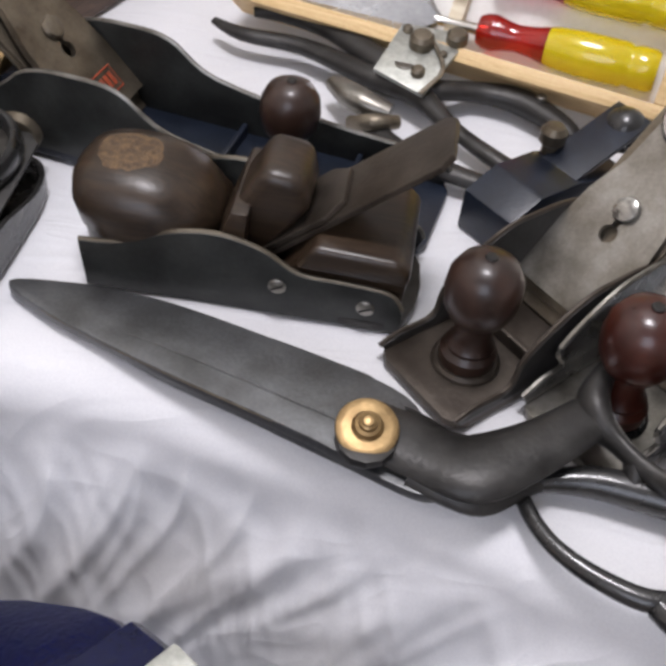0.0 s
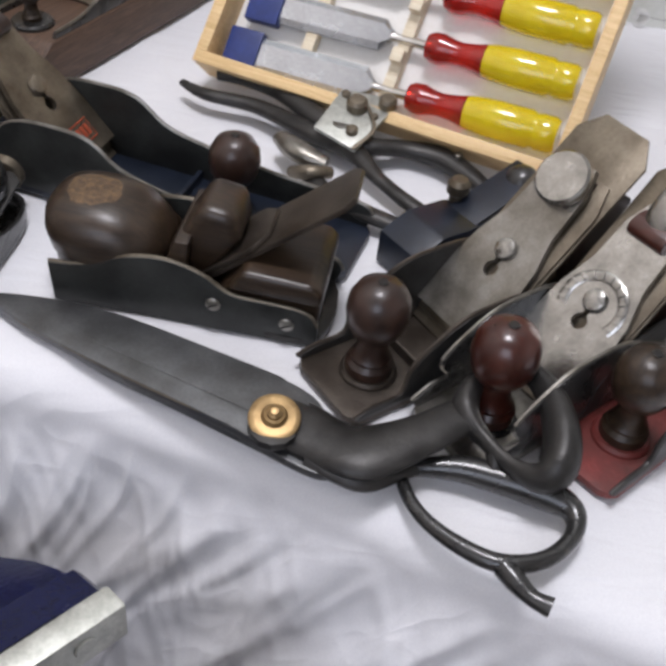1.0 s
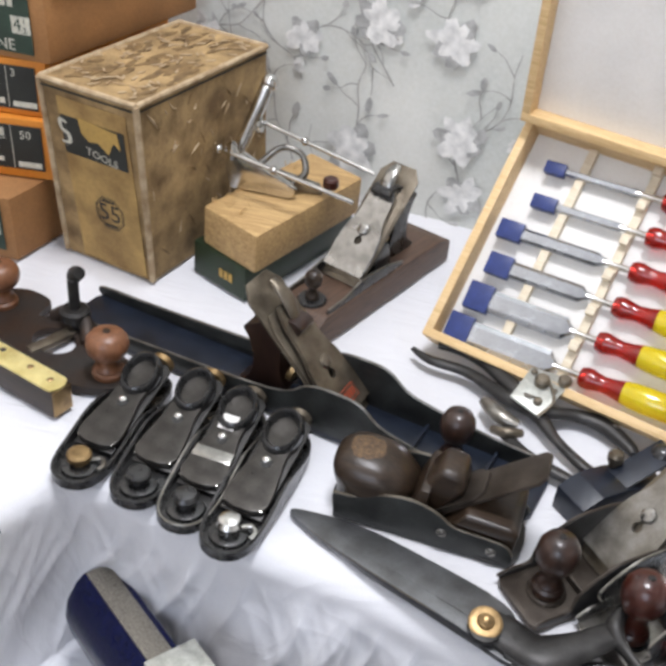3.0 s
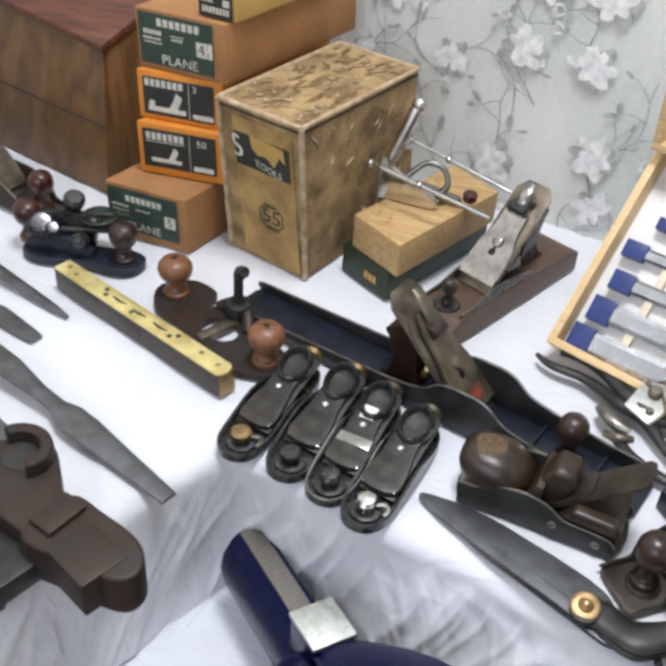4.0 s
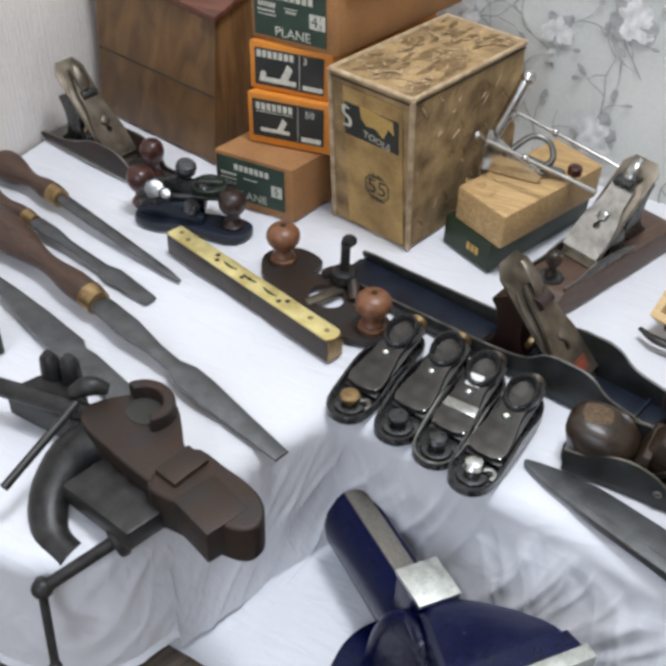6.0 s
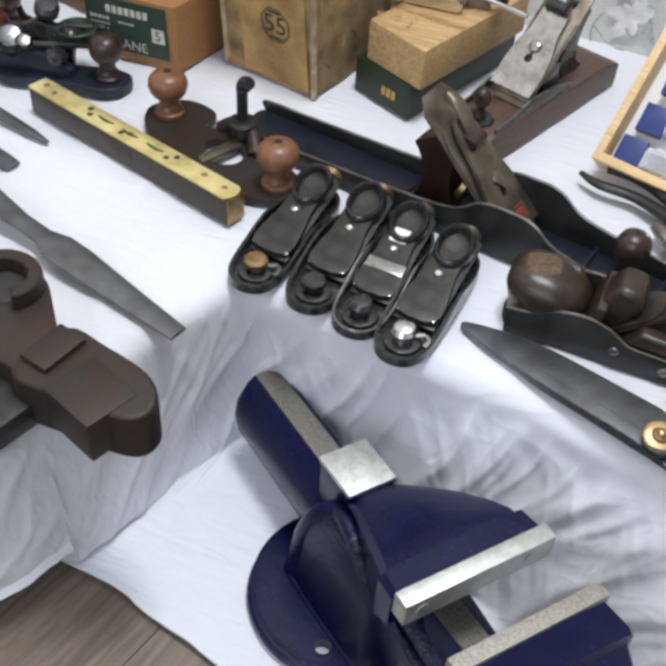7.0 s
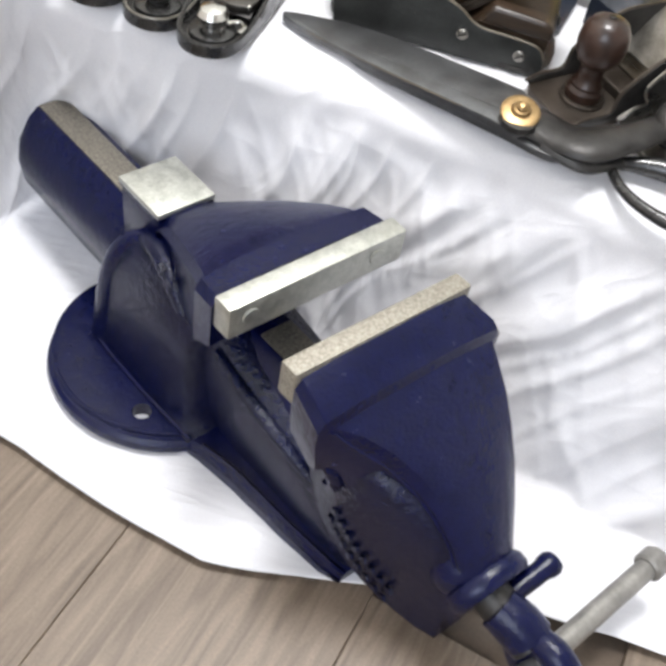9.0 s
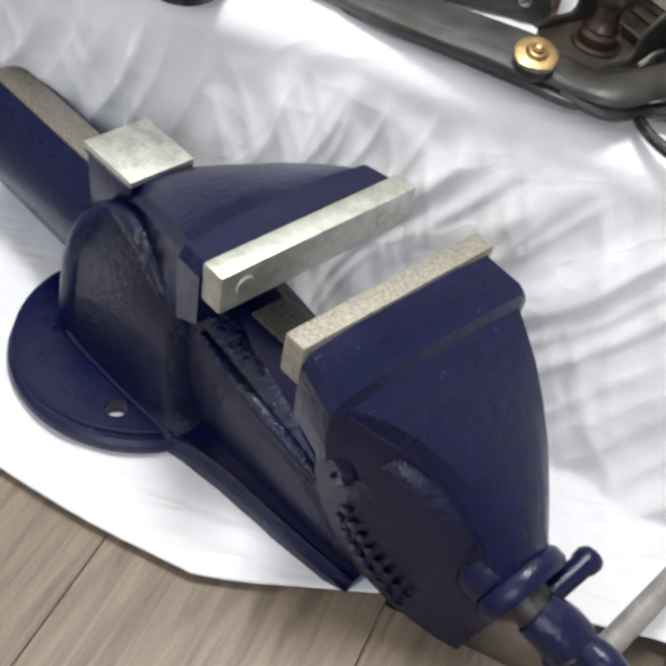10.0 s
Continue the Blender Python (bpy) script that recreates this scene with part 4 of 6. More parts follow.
def infill_plane():
    t = thing("infill_plane", "old steel infill plane with dark wooden stuffing and wedge", "hand plane", shift(-0.0605, 0.1175, 0) @ spin(175.5), "bench planes on the table")
    plan = curve2([(-0.078, -0.026), (-0.03, -0.0295), (0.03, -0.0295), (0.066, -0.0245), (0.0775, -0.012), (0.0775, 0.012), (0.066, 0.0245), (0.03, 0.0295), (-0.03, 0.0295), (-0.078, 0.026)], True, 4)
    part("sole", prism(plan, 0, 0.005, "xy", 0.0006), "iron", t)
    side = [(-0.077, 0.0), (0.071, 0.0)] + [(p.x, p.y) for p in curve2([(0.073, 0.026), (0.052, 0.0285), (0.030, 0.0385), (0.008, 0.0415), (-0.012, 0.036), (-0.028, 0.026), (-0.050, 0.0245), (-0.070, 0.022), (-0.077, 0.012)], False, 5)]
    for sgn in (-1, 1):
        y = sgn * 0.0285
        ch = part("cheek", prism(side, y - 0.0018, y + 0.0018, "xz", 0.0006), "cheek", t, "dark steel cheek with worn edge")
        part("rim", tube([(x, y, z) for x, z in side[2:-1]], 0.0012, 6, k=1), "oldsteel", ch)
        for x in (-0.019, -0.060):
            part("screw", moved(lathe([(0, 0), (0.0042, 0), (0.0042, 0.0008), (0.0030, 0.0016), (0, 0.0018)], 20), shift(x, y + sgn * 0.0016, 0.013 if x < -0.03 else 0.018) @ spin(-90 * sgn, "X")), "steel", ch)
            part("slot", moved(box(0.0064, 0.0008, 0.0005, bev=0), shift(x, y + sgn * 0.0036, 0.013 if x < -0.03 else 0.018) @ spin(-90 * sgn, "X") @ spin(30)), "iron", ch)
    def oval(xc, rx, ry, z, p=0.78, rag=None):
        out = []
        for k in range(36):
            q = 2 * math.pi * k / 36
            c, s, r = math.cos(q), math.sin(q), 1 + (rag.uniform(-0.07, 0.06) if rag else 0)
            out.append((xc + r * rx * math.copysign(abs(c) ** p, c), r * ry * math.copysign(abs(s) ** p, s), z))
        return out

    bun = loft([oval(*r) for r in ((0.043, 0.0330, 0.0266, 0.005), (0.044, 0.0335, 0.0266, 0.0275), (0.0445, 0.0345, 0.0302, 0.0290), (0.047, 0.0345, 0.0302, 0.039), (0.0505, 0.0300, 0.0280, 0.0480), (0.0535, 0.0220, 0.0215, 0.0545), (0.056, 0.0130, 0.0130, 0.0572), (0.056, 0.004, 0.004, 0.0580))])
    part("front_bun", bun, "infill", t, "rounded dark wooden front bun, worn pale on top", 60)
    part("bun_tail", prism([(0.010, 0.010), (0.050, 0.010), (0.050, 0.0490), (0.036, 0.0460), (0.022, 0.0390), (0.012, 0.0300)], -0.0262, 0.0262, "xz", 0.006, 3), "infill", t)
    rg = random.Random(4)
    part("bun_patch", loft([oval(0.0553, 0.0150, 0.0145, 0.0568, 0.9, rg), oval(0.0562, 0.0125, 0.0125, 0.0577), oval(0.0562, 0.0040, 0.0040, 0.0584)]), "endgrain", t, "worn bare end grain", 60)
    rear = [(-0.076, 0.005), (-0.004, 0.005), (-0.026, 0.030), (-0.034, 0.0425), (-0.073, 0.0405), (-0.077, 0.034)]
    part("rear_infill", prism(rear, -0.0255, 0.0255, "xz", 0.003, 3), "infill", t, "dark wooden rear infill")
    part("rear_top", prism([(-0.0775, 0.0275), (-0.026, 0.0290), (-0.034, 0.0428), (-0.072, 0.0410), (-0.0778, 0.036)], -0.0298, 0.0298, "xz", 0.0035, 3), "infill", t)
    part("bridge", prism([(0.012, 0.03), (0.004, 0.052), (-0.004, 0.052), (-0.002, 0.028)], -0.026, 0.026, "xz", 0.002), "infill", t)
    bed = shift(-0.002, 0, 0.014) @ spin(180) @ spin(-41, "Y")
    part("blade", moved(prism([(-0.012, -0.019), (0.108, -0.019), (0.114, -0.014), (0.114, 0.014), (0.108, 0.019), (-0.012, 0.019)], 0, 0.003, "xy", 0.0005), bed), "deckiron", t, "tapered plane iron with dull patina")
    part("cap_iron", moved(prism([(0.0, -0.019), (0.050, -0.019), (0.060, -0.012), (0.060, 0.012), (0.050, 0.019), (0.0, 0.019)], 0.0032, 0.0062, "xy", 0.0006), bed), "deckiron", t)
    wedge = prism([(0.002, 0.010), (0.008, 0.026), (0.012, 0.034), (0.004, 0.050), (-0.008, 0.070), (-0.026, 0.067), (-0.030, 0.052), (-0.018, 0.034)], -0.0175, 0.0175, "xz", 0.0065, 3)
    part("wedge", wedge, "infill", t, "worn wooden wedge")
    return t


infill_plane()


def block_plane(label, m, knob_mat, cap_mat, fancy=0):
    t = thing("block_plane", label, "block plane", m, "block planes in a row")
    plan = curve2([(-0.074, 0.015), (-0.05, 0.0235), (0.0, 0.0255), (0.05, 0.0245), (0.072, 0.0165), (0.079, 0.0), (0.072, -0.0165), (0.05, -0.0245), (0.0, -0.0255), (-0.05, -0.0235), (-0.074, -0.015), (-0.080, 0.0)], True, 4)
    part("sole", prism(plan, 0, 0.004, "xy", 0.0006), "japan", t)
    inner = [(p.x * 0.955, p.y * 0.89) for p in plan]
    bm = bmesh.new()
    hi = [0.009 + 0.013 * math.exp(-(((p.x + 0.004) / 0.036) ** 2)) for p in plan]
    r = [[bm.verts.new((p.x, p.y, 0.004)) for p in plan], [bm.verts.new((p.x, p.y, h)) for p, h in zip(plan, hi)], [bm.verts.new((q[0], q[1], h)) for q, h in zip(inner, hi)], [bm.verts.new((q[0], q[1], 0.004)) for q in inner]]
    for a in range(3):
        for i in range(len(plan)):
            j = (i + 1) % len(plan)
            bm.faces.new((r[a][i], r[a][j], r[a + 1][j], r[a + 1][i]))
    wall = part("side_wall", bm, "japan", t, "black side wall with bright worn top edge")
    part("rim", tube([(p.x * 0.977, p.y * 0.945, h) for p, h in zip(plan, hi)], 0.0010, 6, 0.7, True, 1), "steel" if fancy == 2 else "iron", wall)
    # iron at a low pitch and the hooded lever cap above it
    bed = shift(0.030, 0, 0.008) @ spin(180) @ spin(-11, "Y")
    part("blade", moved(prism([(-0.004, -0.0185), (0.098, -0.0185), (0.104, -0.012), (0.104, 0.012), (0.098, 0.0185), (-0.004, 0.0185)], 0, 0.002, "xy", 0.0004), bed), "iron", t, "flat plane iron")
    cap = curve2([(0.0, -0.0175), (0.030, -0.0178), (0.052, -0.0140), (0.083, -0.0135), (0.097, -0.0085), (0.100, 0.0), (0.097, 0.0085), (0.083, 0.0135), (0.052, 0.0140), (0.030, 0.0178), (0.0, 0.0175)], True, 3)
    cap_part = part("lever_cap", moved(prism([(p.x, p.y) for p in cap], 0.0035, 0.0085, "xy", 0.0016, 3), bed), cap_mat, t, "low lever cap with slotted hole")
    part("cap_edge", moved(box(0.009, 0.0350, 0.0045, (0.004, 0, 0.0062), 0.0012), bed), "polished", cap_part, "bright polished front edge")
    cup = lathe([(0.0120, 0.0020), (0.0136, 0.0098), (0.0150, 0.0116), (0.0168, 0.0106), (0.0180, 0.0065), (0.0184, 0.0), (0.0150, -0.004), (0.0120, -0.004)], 32)
    seat = bed @ shift(0.0800, 0, 0.0062) @ spin(-9, "Y") @ Matrix.Diagonal((1.28, 0.96, 1, 1))
    part("hood", moved(cup, seat), "japan", cap_part, "rounded black hood with an open hollow", 50)
    part("hollow", moved(cylinder(0.0128, 0.004, n=28, b=0), seat @ shift(0, 0, -0.0012)), "blockcap", cap_part)
    # the cap is not pierced: a black disc paints the hole's shade
    part("hole", moved(cylinder(0.0052, 0.0009, n=22), bed @ shift(0.046, 0, 0.0082)), "japan", cap_part)
    part("cap_screw", moved(lathe([(0, 0), (0.0034, 0), (0.0036, 0.001), (0.0022, 0.0022), (0, 0.0025)], 18), bed @ shift(0.049, 0.0012, 0.0084)), "chrome", cap_part)
    if fancy == 2:
        part("plate", moved(box(0.016, 0.015, 0.0012, (0.064, 0.002, 0.0092), 0.003), bed), "felt", cap_part, "pale worn patch")
        part("side_strip", moved(box(0.012, 0.035, 0.0012, (0.028, 0, 0.0088), 0.001), bed), "polished", cap_part)
    if fancy in (0, 1):
        kn = [(0, 0), (0.0085, 0), (0.0080, 0.002), (0.0060, 0.0045), (0.0058, 0.007), (0.0098, 0.009), (0.0108, 0.0115), (0.0104, 0.015), (0.0085, 0.0165), (0, 0.017)]
    else:
        kn = [(0, 0), (0.0080, 0), (0.0075, 0.003), (0.0075, 0.008), (0.0100, 0.010), (0.0110, 0.0145), (0.0085, 0.0185), (0.004, 0.0198), (0, 0.020)]
    kx = 0.054
    k = part("front_knob", moved(lathe(kn, 26), shift(kx, 0, 0.004)), knob_mat, t, "round front knob")
    part("knob_seat", moved(lathe([(0.0, 0), (0.0165, 0), (0.0155, 0.003), (0.0105, 0.0045), (0, 0.0045)], 26), shift(kx, 0, 0.004)), "japan", t)
    if fancy in (0, 3):
        part("throat_lever", tube([(kx - 0.006, 0.008, 0.0105), (kx - 0.010, 0.015, 0.011), (kx - 0.004, 0.021, 0.012), (kx + 0.004, 0.020, 0.012)], [0.0022, 0.002, 0.002, 0.0026], 8, 0.6), "chrome" if fancy == 3 else "steel", t, "curled throat lever")
    part("adjusting_wheel", moved(lathe([(0, 0), (0.0095, 0), (0.0118, 0.0015), (0.0118, 0.0075), (0.0095, 0.009), (0.004, 0.0095), (0.004, 0.013), (0, 0.013)], 26), shift(-0.077, 0.0, 0.020) @ spin(-80, "Y")), "brass" if fancy < 2 else "oldsteel", t, "knurled adjusting wheel")
    return t


block_plane("black block plane with a brass front knob", shift(-0.3420, 0.1290, 0) @ spin(-98), "brass", "blockcap", 0)
block_plane("black block plane with a dark front knob", shift(-0.2880, 0.1240, 0) @ spin(-97), "japan", "blockcap", 1)
block_plane("black block plane with pale patches on its cap", shift(-0.2430, 0.1120, 0) @ spin(-96), "japan", "blockcap", 2)
block_plane("black block plane with a nickelled front knob", shift(-0.1990, 0.0965, 0) @ spin(-98), "chrome", "blockcap", 3)


def router_plane():
    t = thing("router_plane", "brown iron router plane with two round wooden knobs", "router plane", shift(-0.450, 0.229, 0) @ spin(-24.7))
    plate = curve2([(-0.105, -0.012), (-0.075, -0.036), (-0.030, -0.038), (0.030, -0.036), (0.070, -0.036), (0.100, -0.014), (0.096, 0.014), (0.070, 0.026), (0.035, 0.010), (0.018, 0.030), (-0.018, 0.034), (-0.040, 0.012), (-0.052, 0.036), (-0.085, 0.034), (-0.104, 0.014)], True, 4)
    ring = [(p.x, p.y) for p in plate]
    hole = [(0.004 + 0.024 * math.cos(q), -0.004 + 0.019 * math.sin(q)) for q in [-math.pi / 2 - 2 * math.pi * i / 26 for i in range(27)]]
    k = min(range(len(ring)), key=lambda i: (Vector(ring[i]) - Vector((0.004, -0.036))).length)
    part("base_plate", prism(ring[: k + 1] + hole + ring[k:], 0, 0.008, "xy"), "rust", t, "brown patinated arched base")
    part("bridge", tube([(-0.028, 0.022, 0.008), (-0.012, 0.028, 0.020), (0.012, 0.028, 0.020), (0.030, 0.016, 0.008)], [0.008, 0.007, 0.007, 0.008], 12), "rust", t)
    for x, y in ((-0.083, 0.000), (0.080, -0.001)):
        k2 = part("knob", moved(knob_mesh(0.82, 1.28), shift(x, y, 0.008)), "beech", t, "round brown wooden knob")
        part("knob_screw", moved(cylinder(0.004, 0.0012, n=16), shift(x, y, 0.0568)), "rust", k2)
    part("post", moved(cylinder(0.0055, 0.060, n=16), shift(0.000, 0.026, 0.004)), "iron", t)
    part("collar", moved(lathe([(0.006, 0), (0.014, 0), (0.015, 0.003), (0.015, 0.010), (0.012, 0.013), (0.006, 0.013)], 22), shift(0.000, 0.026, 0.018)), "iron", t)
    part("wing_screw", tube([(-0.006, 0.031, 0.058), (0.000, 0.030, 0.068), (0.008, 0.029, 0.073)], [0.006, 0.008, 0.006], 12), "iron", t)
    part("cutter", prism([(-0.006, -0.030), (0.006, -0.032), (0.010, 0.020), (-0.004, 0.022)], 0.003, 0.010, "xy", 0.002), "oldsteel", t)
    return t


router_plane()


def combination_plane():
    t = thing("plough_plane", "dark blue iron plough plane with black fittings and knobs", "plough plane", shift(-0.660, 0.292, 0) @ spin(8))
    base = curve2([(-0.080, -0.022), (-0.05, -0.034), (0.0, -0.026), (0.045, -0.030), (0.066, -0.020), (0.070, 0.006), (0.045, 0.016), (0.0, 0.012), (-0.04, 0.024), (-0.078, 0.016)], True, 4)
    part("base", prism([(p.x, p.y) for p in base], 0, 0.012, "xy", 0.003, 3), "navy", t, "dark blue painted casting")
    part("fence", prism([(-0.078, 0.0), (0.01, 0.0), (0.012, 0.022), (-0.02, 0.036), (-0.062, 0.034), (-0.078, 0.020)], -0.018, -0.006, "xz", 0.003), "navy", t)
    part("body", prism([(-0.064, 0.01), (0.004, 0.01), (0.010, 0.040), (-0.006, 0.058), (-0.030, 0.064), (-0.058, 0.050)], 0.0, 0.012, "xz", 0.004), "japan", t)
    for x, y, z, r in ((-0.060, -0.004, 0.034, 0.017), (-0.022, 0.012, 0.066, 0.013), (-0.036, -0.020, 0.045, 0.009), (0.006, 0.002, 0.046, 0.010), (-0.005, -0.018, 0.030, 0.011)):
        part("thumb_screw", moved(lathe([(0, 0), (r * 0.8, 0), (r, r * 0.3), (r, r * 0.9), (r * 0.7, r * 1.25), (0, r * 1.3)], 20), shift(x, y, z) @ spin(random.Random(int(x * 1e4)).uniform(-40, 40), "X") @ spin(20, "Y")), "japan", t)
    part("arm", tube([(-0.070, -0.020, 0.040), (0.030, 0.010, 0.040)], 0.004, 12, k=1), "iron", t)
    part("arm", tube([(-0.066, 0.006, 0.050), (0.034, 0.030, 0.050)], 0.004, 12, k=1), "iron", t)
    part("cup", moved(lathe([(0.0, 0), (0.010, 0.001), (0.018, 0.008), (0.022, 0.016), (0.0205, 0.017), (0.0165, 0.010), (0.0, 0.004)], 26), shift(0.010, 0.012, 0.040)), "darkgreen", t)
    part("front_knob", moved(knob_mesh(0.86, 1.05), shift(0.048, -0.006, 0.011)), "rosewood", t, "dark turned knob")
    part("rear_knob", moved(knob_mesh(0.9, 1.0), shift(-0.080, 0.002, 0.012)), "redwood", t, "reddish turned knob")
    return t


combination_plane()


# ---- spirit level ----
def spirit_level():
    t = thing("spirit_level", "old dark wooden spirit level with a bright brass top plate", "spirit level", shift(-0.5265, 0.1835, 0) @ spin(-19.4))
    part("stock", box(0.276, 0.0225, 0.0285, (0, 0, 0.01425), 0.0012), "infill", t, "dark wooden stock")
    part("end_plate", box(0.0015, 0.0215, 0.027, (0.1386, 0, 0.0142), 0.0004), "brass", t, "brass end plate")
    out = [(-0.138, -0.0113), (0.132, -0.0113)] + [(0.132 + 0.0075 * math.cos(q), 0.0113 * math.sin(q)) for q in [radians(-75 + 150 * i / 10) for i in range(11)]] + [(0.132, 0.0113), (-0.138, 0.0113)]
    top = part("top_plate", prism(out, 0.0285, 0.0310, "xy", 0.0005), "brass_bright", t, "bright brass top plate")
    slot = curve2([(-0.052, -0.0035), (0.0, -0.0048), (0.052, -0.0035), (0.052, 0.0035), (0.0, 0.0048), (-0.052, 0.0035)], True, 4)
    vial = part("vial_window", prism([(p.x, p.y) for p in slot], 0.0310, 0.0314, "xy"), "brass_bright", top)
    for x in (-0.034, 0.0, 0.034):
        part("vial", moved(tube([(x - 0.011, 0.0008, 0), (x, -0.0006, 0), (x + 0.011, 0.0008, 0)], [0.0008, 0.0019, 0.0008], 10, 0.35), shift(0, 0, 0.0315)), "darkgreen", top, "dark glass vial opening")
    for x, y in ((-0.060, 0.004), (-0.053, -0.003), (0.060, 0.004), (0.053, -0.003), (0.0, 0.0), (-0.008, -0.004), (-0.125, 0.002), (-0.108, -0.002), (0.125, 0.0), (0.098, 0.002)):
        part("screw", moved(lathe([(0, 0), (0.0030, 0), (0.0030, 0.0004), (0.0024, 0.0008), (0, 0.0009)], 14), shift(x, y, 0.0309)), "infill" if abs(x) < 0.07 else "brass", top)
    part("side_plate", box(0.046, 0.0008, 0.016, (-0.01, -0.0114, 0.016), 0.0003), "deckiron", t, "dull brass side plate")
    return t


spirit_level()


# ---- turning tools and files lying on the sheet ----
def hand_tool(name, label, p, ferrule, tip, fat, blade_rows, handle_mat, with_ferrule=True):
    p, f, e = (Vector((*q, 0)) for q in (p, ferrule, tip))
    t = thing(name, label, "hand tool", Matrix.Translation(f) @ spin(math.degrees(math.atan2(e.y - f.y, e.x - f.x))), "turning tools lying side by side")
    n = (f - p).length
    prof = [(-n, 0.35), (-n + 0.006, 0.78), (-n * 0.86, 1.0), (-n * 0.70, 0.90), (-n * 0.50, 0.56), (-n * 0.36, 0.50), (-n * 0.20, 0.66), (-0.016, 0.66), (0.0, 0.58)]
    part("handle", tube([(x, 0, fat) for x, r in prof], [fat * r for x, r in prof], 20), handle_mat, t, "turned wooden handle")
    if with_ferrule:
        part("ferrule", tube([(-0.010, 0, fat), (0.008, 0, fat * 0.92)], [fat * 0.70, fat * 0.60], 18, k=1), "brass", t, "worn brass ferrule")
    length = (e - f).length
    bm = bmesh.new()
    rows = []
    for u, w in blade_rows:
        z = fat * (1 - u) * 0.92 + 0.0022
        h = 0.0038 - 0.0022 * u
        rows.append([bm.verts.new(c) for c in ((u * length, -w, z - h), (u * length, w, z - h), (u * length, w, z + h * 0.4), (u * length, w * 0.55, z + h), (u * length, -w * 0.55, z + h), (u * length, -w, z + h * 0.4))])
    for a, b in zip(rows, rows[1:]):
        for j in range(6):
            bm.faces.new((a[j], a[(j + 1) % 6], b[(j + 1) % 6], b[j]))
    bm.faces.new(rows[0]), bm.faces.new(rows[-1])
    part("blade", bm, "blade", t, "dark worn steel blade")
    return t


hand_tool("file", "long tapered dark file with a wooden handle", (-0.965, 0.2600), (-0.838, 0.2370), (-0.616, 0.1750), 0.0200, [(0, 0.006), (0.08, 0.0085), (0.5, 0.0075), (0.9, 0.0055), (1.0, 0.002)], "handle")
hand_tool("turning_chisel", "short dark turning chisel with a brass ferrule", (-0.965, 0.2140), (-0.838, 0.1840), (-0.624, 0.1270), 0.0150, [(0, 0.005), (0.06, 0.0095), (0.18, 0.0100), (0.32, 0.0060), (0.62, 0.0070), (0.70, 0.0125), (0.95, 0.0095), (1.0, 0.008)], "handle")
hand_tool("turning_chisel", "large turning chisel with a brown handle and brass ferrule", (-0.880, 0.1330), (-0.664, 0.0790), (-0.378, -0.0170), 0.0240, [(0, 0.007), (0.05, 0.0125), (0.20, 0.0140), (0.36, 0.0085), (0.46, 0.0090), (0.52, 0.0155), (0.60, 0.0160), (0.80, 0.0120), (1.0, 0.0085)], "handle")
hand_tool("turning_chisel", "dark steel scraper with a notched blade", (-0.860, 0.0880), (-0.790, 0.0640), (-0.520, -0.0330), 0.0120, [(0, 0.007), (0.1, 0.0105), (0.3, 0.0150), (0.52, 0.0175), (0.56, 0.0120), (0.62, 0.0150), (0.8, 0.0145), (1.0, 0.016)], "blade", False)


